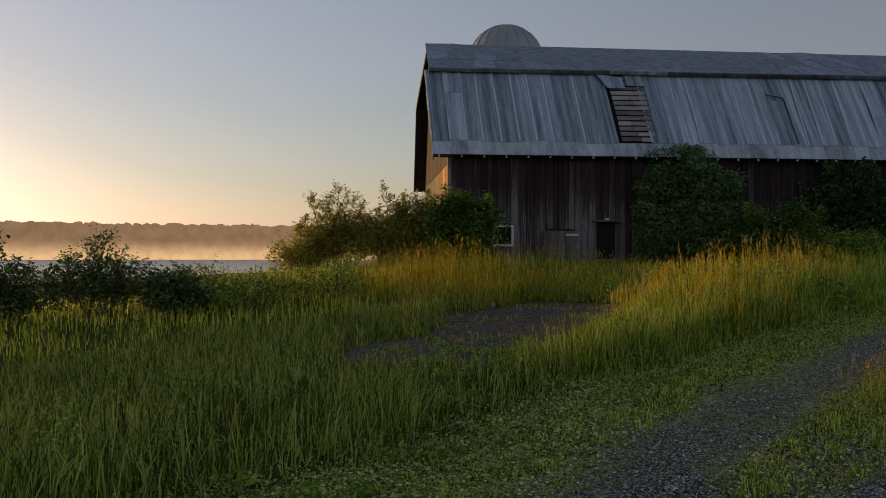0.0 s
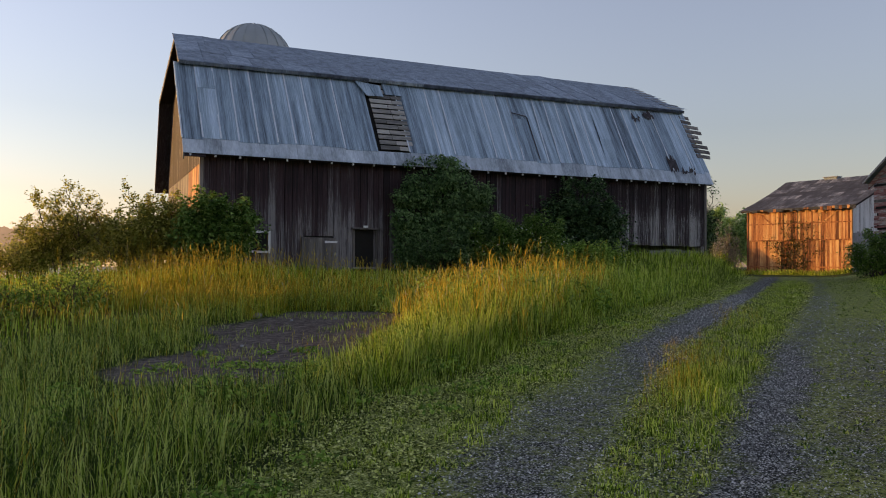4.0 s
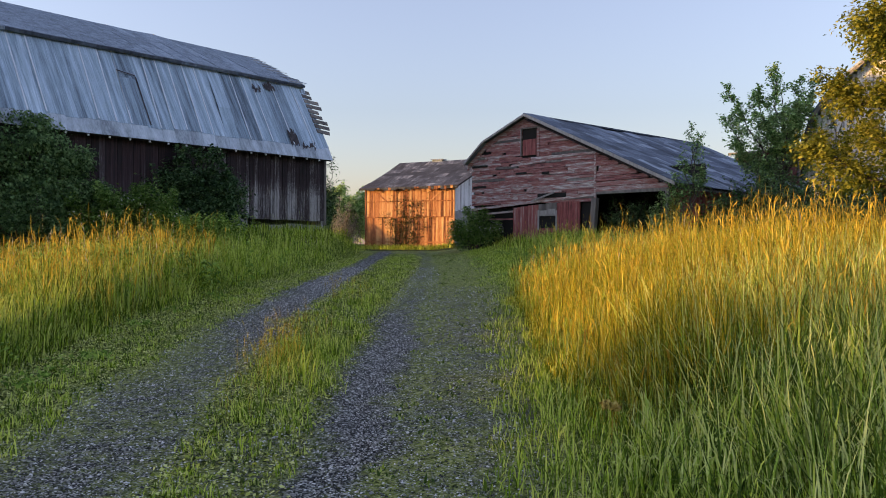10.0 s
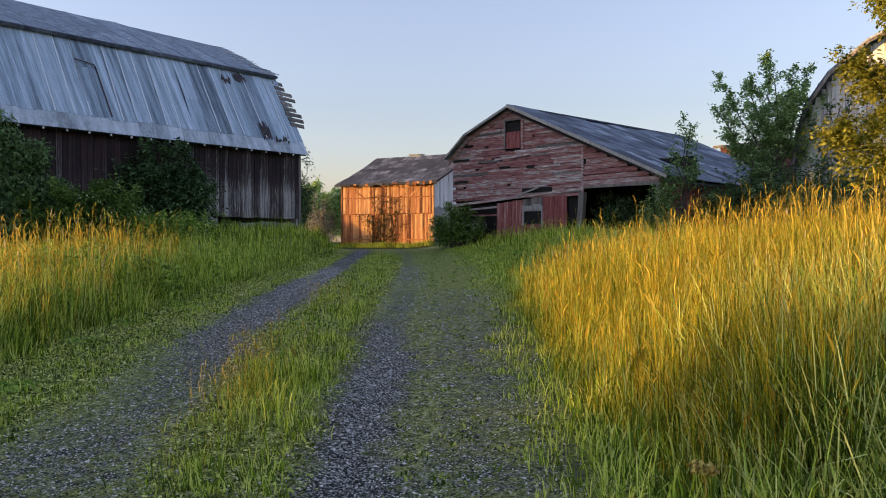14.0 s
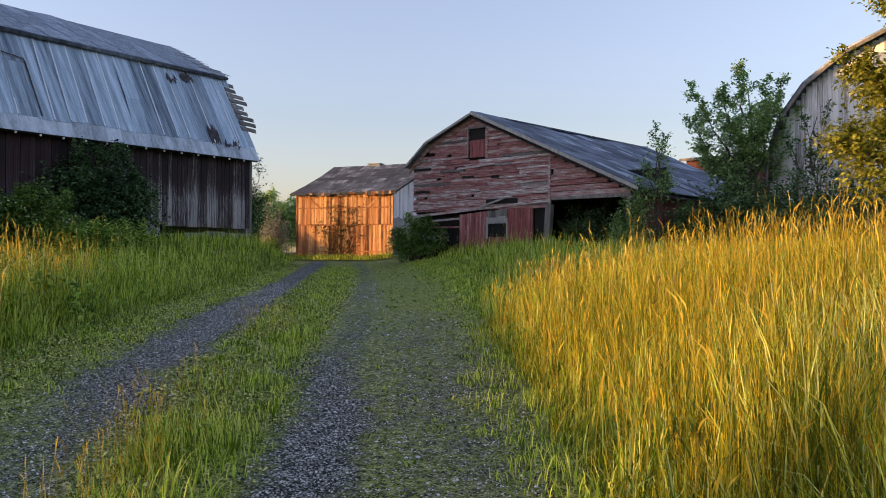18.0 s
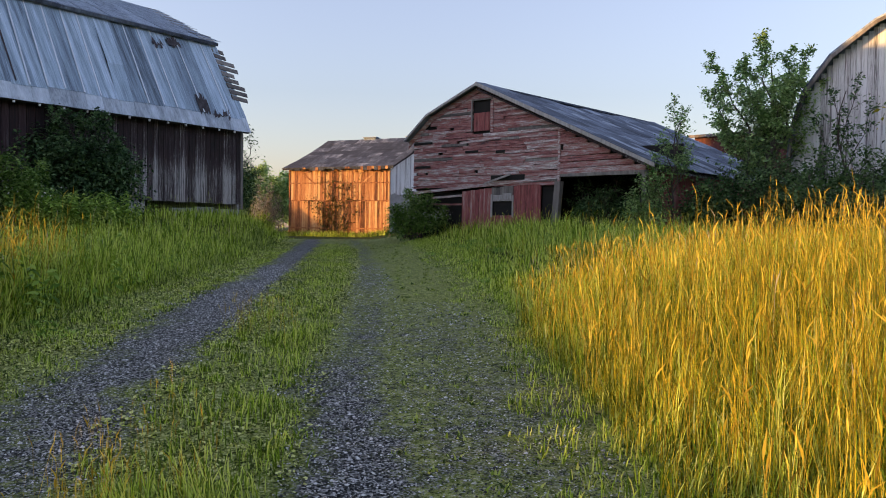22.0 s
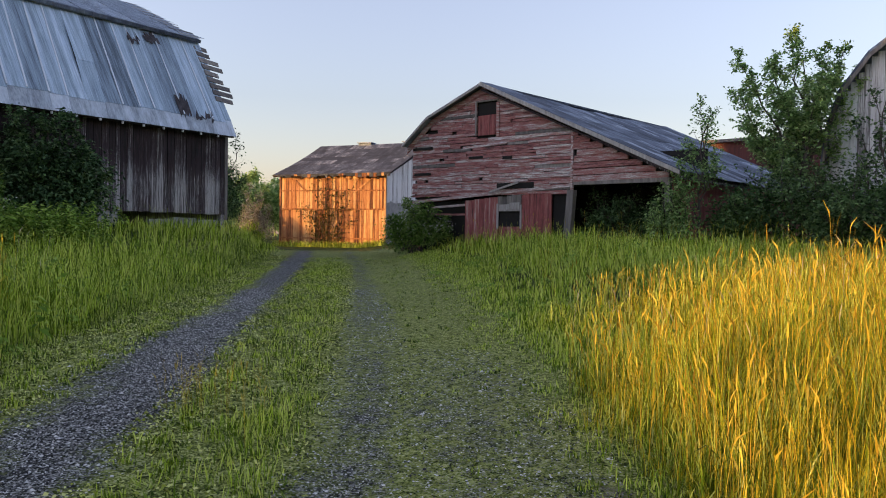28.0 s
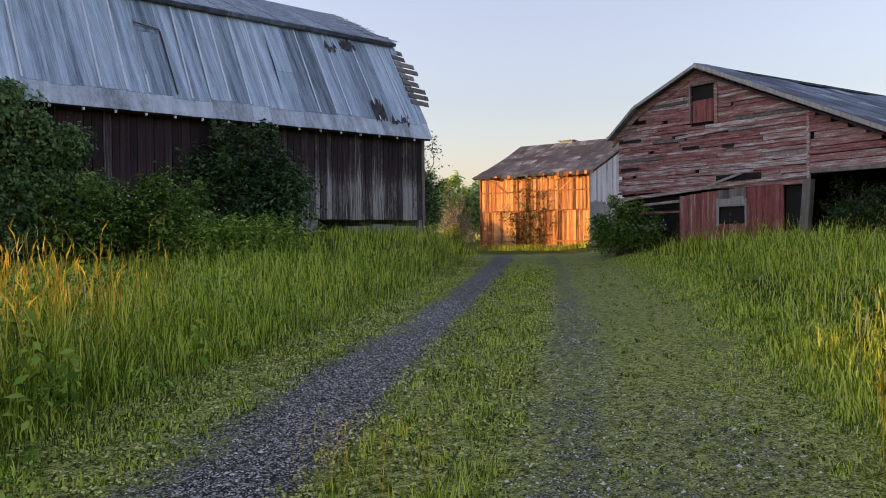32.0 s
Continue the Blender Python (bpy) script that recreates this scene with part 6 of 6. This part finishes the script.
# shrubs at the meadow edge; the tall last one is unseen, casting shade
for k, (hx, hy, hr, hh) in enumerate(((-6.6, 20.6, 1.0, 1.25), (-8.6, 20.6, 1.6, 2.15), (-10.8, 20.2, 1.5, 1.75), (-13.0, 18.2, 1.9, 3.4))):
    shrub("field_shrub", hx, hy, hr * 1.05, 1.3, hh, 6500, M_LEAF, "dark loose shrub at the edge of the meadow", 40 + k, 0.1, 9, 9, spray=16, fill=0.3)
# unseen hedge on the sun's side, added to shade field and lane
for k in range(9):
    f = k / 8
    shrub("unseen_hedge_shrub", -14.6 - 13.5 * f, 16.4 - 18 * f, 2.1, 2.1, 4.6 + 0.6 * (k % 3), 2200, M_LEAF, "unseen dense hedge shrub added to shade the field", 60 + k, 0.2, 5, 10)
for k, (hx, hy) in enumerate(((-13.2, 20.6), (-14.4, 18.6))):
    shrub("unseen_hedge_shrub", hx, hy, 1.9, 1.9, 4.9, 4000, M_LEAF, "unseen dense hedge shrub added to shade the field", 75 + k, 0.16, 6, 10, spray=8)
# leafy weeds in the meadow and along the bank
for k, (hx, hy, hr, hh) in enumerate(((-4.6, 21.6, 1.4, 0.95), (-2.6, 22.4, 1.5, 1.0), (-6.4, 22.6, 1.6, 1.1), (6.8, 17.0, 1.0, 0.7), (7.7, 17.6, 1.1, 0.75), (8.6, 19.2, 1.0, 0.75), (9.6, 20.6, 1.1, 0.75))):
    shrub("weed_clump", hx, hy, hr, hr, hh, 5000, M_LEAF2, "low clump of leafy green weeds in the meadow", 140 + k, 0.09, 6, 8, "weeds", spray=10)
def weed_stand(name, places, h, material, label, seed):
    """Upright leafy weeds, leaves in tiers along each stem."""
    rng = np.random.default_rng(seed)
    x, y = np.array([p[0] for p in places]), np.array([p[1] for p in places])
    n, m = len(x), 22
    hh = h * rng.uniform(0.6, 1.15, n)
    f = np.tile(np.linspace(0.12, 1.0, m), n)
    X, Y, H = np.repeat(x, m), np.repeat(y, m), np.repeat(hh, m)
    az = np.tile(np.arange(m) * 1.7, n) + np.repeat(rng.uniform(0, 6, n), m)
    out = 0.13 * (1.1 - 0.75 * f) * rng.uniform(0.6, 1.2, n * m)
    tip = np.repeat(rng.normal(0, 0.1, n), m) * f
    c = np.stack([X + np.cos(az) * out + tip, Y + np.sin(az) * out + tip * 0.5, ground_z(X, Y) + H * f - out * 0.3], -1)
    nrm = np.stack([np.cos(az) * 0.5, np.sin(az) * 0.5, np.full(n * m, 0.9)], -1) + rng.normal(0, 0.2, (n * m, 3))
    ob = leaf_mesh(name, leaf_faces(c, nrm, 0.13, rng, 0.6, 0.22), material, None)
    return tagged(ob, label, "weeds", kind="stuff")


rgw = np.random.default_rng(19)
weed_stand("tall_weeds", [barn_place(rgw.normal(14.0, 0.9), -3.0 - abs(rgw.normal(0, 0.6))) for k in range(260)], 1.0, M_LEAF2, "stand of fresh green leafy weeds along the barn", 20)
weed_stand("tall_weeds", [(rgw.normal(7.6, 1.1), rgw.normal(17.8, 1.2)) for k in range(170)], 0.85, M_LEAF2, "leafy green weeds in the sunlit bank", 23)
# lane end and red barn
shrub("white_flowered_bush", 29.5, 29.2, 1.35, 1.8, 2.2, 12000, M_LEAF5, "rounded dark bush with pale blossom beside the lane", 80, 0.1, 9, 12, "bush", spray=10, flowers=620, fill=0.35, reach=0.24)
shrub("bush", 31.5, 31.8, 1.0, 1.0, 1.8, 3500, M_LEAF, "dark bush against the red barn corner", 81, 0.1, 5, 7, "bush")
shrub("bay_vine", 31.3, 20.6, 0.8, 1.7, 2.5, 7000, M_LEAF4, "dark vines growing over the open bay", 82, 0.1, 5, 8, "vine", spray=8)
shrub("bay_vine", 31.4, 21.9, 0.6, 1.1, 2.3, 5000, M_LEAF4, "dark vines growing over the open bay", 87, 0.1, 5, 8, "vine", spray=8)
shrub("bay_vine", 30.0, 18.7, 0.7, 0.9, 2.6, 4000, M_LEAF3, "green saplings and vines at the barn corner", 83, 0.1, 6, 8, "vine", spray=10)
tree("sapling", 30.7, 17.95, 4.4, [(1.0, -0.5, 0.7, 2.5), (1.3, -0.4, 0.6, 2.9), (1.6, 0.2, -0.4, 2.8), (1.8, 0.3, -0.3, 3.2), (2.2, -0.1, 0.5, 3.5), (2.6, 0.0, -0.2, 4.5), (2.8, 0.05, 0.15, 4.8)], 2800, M_LEAF3, "slender young tree with light green leaves", 84, 0.1, 0.05, 0.6, side=12, sub=5)
tree("box_elder", 35.2, 16.4, 7.2, [(3.6, -0.27, 0.3, 7.6), (2.8, -1.55, 1.7, 6.6), (2.2, -1.5, 1.6, 5.5), (1.8, -1.2, 1.3, 4.2), (3.0, 0.45, -0.5, 6.9), (2.6, 0.9, -1.0, 7.1), (2.4, 1.3, -1.5, 6.3), (2.0, 1.3, -1.5, 5.0), (2.2, -0.8, -0.7, 5.4), (2.2, 0.8, 0.8, 5.6), (3.0, -0.6, 0.8, 6.6), (2.8, 0.1, -0.8, 6.0), (1.5, -0.9, 0.6, 3.4)], 20000, M_LEAF3, "young spreading tree with fresh green leaves", 85, 0.13, 0.12, 1.1, side=16, sub=7)
tree("thin_sapling", 34.3, 13.7, 5.6, [(2.0, -0.3, 0.8, 4.3), (2.4, 0.4, -0.9, 4.6), (3.0, -0.1, 0.4, 5.3), (3.2, 0.1, -0.5, 5.8), (2.2, 0.5, 0.3, 4.0)], 900, M_LEAF4, "sparse dark sapling in front of the white barn", 86, 0.13, 0.04, 0.7, side=6, sub=3)
for k, (hx, hy, hr, hh) in enumerate(((33.0, 15.7, 2.3, 3.7), (33.4, 13.4, 2.1, 3.4), (33.4, 11.2, 1.9, 3.8), (31.2, 8.4, 2.0, 3.4), (34.8, 9.4, 1.7, 4.8), (29.8, 11.6, 1.7, 2.2), (28.4, 6.0, 2.0, 2.4), (31.5, 17.0, 1.3, 2.2), (31.0, 13.6, 1.6, 2.3))):
    shrub("thicket_shrub", hx, hy, hr, hr, hh, 8000 if k in (0, 1, 2, 7, 8) else 4500, M_LEAF, "dark overgrown shrub in the thicket by the white barn", 90 + k, 0.13, 7, 12, "shrub", spray=10)
rg = random.Random(5)
tree("maple_tree", 20.0, 6.2, 9.5, [(1.2 + 0.24 * k, (2.85 - 0.058 * k) * rg.uniform(0.75, 1.0) * math.cos(k * 2.4), (2.85 - 0.058 * k) * rg.uniform(0.75, 1.0) * math.sin(k * 2.4), 2.2 + 0.29 * k) for k in range(28)], 72000, M_GOLD, "large leafy tree catching low golden sunlight", 110, 0.092, 0.2, 1.1, side=16, sub=9, fill=420)
# far trees behind the lane's end
for k, (fx, fy, fr, fh) in enumerate(((49, 70, 3.2, 8.2), (45.6, 72, 3.6, 7.6), (52.5, 70, 3.0, 7.4), (56, 76, 6, 6.5))):
    shrub("far_tree", fx, fy, fr, fr, fh, 7000, M_LEAF3, "distant round tree beyond the lane", 120 + k, 0.28, 4, 10, "tree")
# vine on the sunlit shed front
M_VINE = surf("reddish_vine_leaves", [(0.03, 0.036, 0.012), (0.08, 0.078, 0.026), (0.16, 0.135, 0.05)], 0.8, 0.6, 0, fine=4, islands=True, translucent=0.3)
rngv = np.random.default_rng(7)
vine = empty("climbing_vine", SHED, "climbing vine spread over the sunlit shed boards", "vine")
bm = bmesh.new()
vb = []
for k in range(26):
    x0 = 3.4 + rngv.uniform(-1.0, 1.0)
    tip = (3.3 + rngv.uniform(-1.9, 1.9), -0.1, 2.5 + 2.7 * ((k * 7) % 26) / 25)
    pts = [(p[0], -0.1, p[2]) for p in limb_path((x0, -0.1, 0.9), tip, rngv, 8, 0.1)]
    tube(bm, pts, [0.014, 0.013, 0.012, 0.011, 0.01, 0.008, 0.006, 0.004], 4)
    vb += [(p[0] + rngv.uniform(-0.15, 0.15), -0.13, p[2] + rngv.uniform(-0.1, 0.1), 0.5, 0.06, 0.42, 3 + i) for i, p in enumerate(pts)]
part("vine_stem", bm, M_BARK, vine)
leaf_cloud("foliage", vb, 0.13, M_VINE, vine, rngv)
M_PALE = surf("pale_pinkish_leaves", [(0.2, 0.2, 0.15), (0.36, 0.345, 0.28), (0.5, 0.48, 0.4)], 0.8, 0.6, 0, fine=4, islands=True, translucent=0.3)
shrub("shed_side_bush", 36.2, 49.3, 1.25, 1.3, 3.9, 7000, M_PALE, "pale pinkish bush at the shed corner", 130, 0.1, 5, 8, "bush", spray=8)
shrub("shed_side_bush", 35.2, 48.4, 0.9, 0.9, 1.5, 2500, M_LEAF2, "low pale green bush at the shed corner", 131, 0.1, 5, 6, "bush", spray=8)
rngs = np.random.default_rng(17)
fx_ = rngs.uniform(-0.2, 7.3, 2600)
fy_ = -rngs.uniform(0.05, 1.0, 2600)
pts = [SHED @ Vector((a, b, 0)) for a, b in zip(fx_, fy_)]
px_, py_ = np.array([p.x for p in pts]), np.array([p.y for p in pts])
c, f, s = blades(px_, py_, ground_z(px_, py_) - 0.02, rngs.uniform(0.15, 0.5, 2600), np.full(2600, 0.02), 0.4, rngs)
tagged(mesh_np("shed_foot_grass", c, f, s, M_GRASS), "sunlit grass along the foot of the shed", "grass", kind="stuff")

# a dead brown seed head caught among the lush blades
M_DEAD = surf("dead_brown_leaf", [(0.26, 0.18, 0.03), (0.5, 0.37, 0.07), (0.64, 0.5, 0.13)], 20, 0.85, 0.3, fine=60, islands=True, rand=0.5)
rngd = np.random.default_rng(31)
dh = empty("dead_weed", Matrix.Translation((6.18, 4.55, float(ground_z(6.18, 4.55)))), "dead orange-brown weed head among green grass", "weed")
bm = bmesh.new()
tube(bm, [(0.03, 0.02, -0.02), (0.015, 0.0, 0.2), (0.0, 0.0, 0.33)], [0.004, 0.003, 0.002], 5)
part("stalk", bm, M_DEAD, dh)
leaf_cloud("head", [(0.02, -0.02, 0.31, 0.045, 0.045, 0.03, 90), (-0.025, 0.025, 0.33, 0.04, 0.04, 0.03, 80)], 0.036, M_DEAD, dh, rngd)

# a pale boulder and small stones at the edge of the bare patch
def boulder(x, y, s, seed, label):
    rngb = np.random.default_rng(seed)
    bm = bmesh.new()
    bmesh.ops.create_icosphere(bm, subdivisions=2, radius=s)
    for v in bm.verts:
        v.co = v.co * float(rngb.uniform(0.82, 1.12))
        v.co.z *= 0.7
    me = bpy.data.meshes.new("boulder")
    bm.to_mesh(me)
    bm.free()
    me.materials.append(M_CONC)
    ob = new("boulder", me)
    ob.location = (x, y, float(ground_z(x, y)) + s * 0.35)
    return tagged(ob, label, "stone", "stones on the bare patch")


boulder(1.85, 19.4, 0.1, 1, "pale grey boulder at the edge of the bare patch")
boulder(3.4, 17.9, 0.045, 2, "small grey stone on the bare patch")
boulder(2.5, 18.3, 0.04, 3, "small grey stone on the bare patch")
boulder(1.3, 15.2, 0.04, 4, "small grey stone on the bare patch")
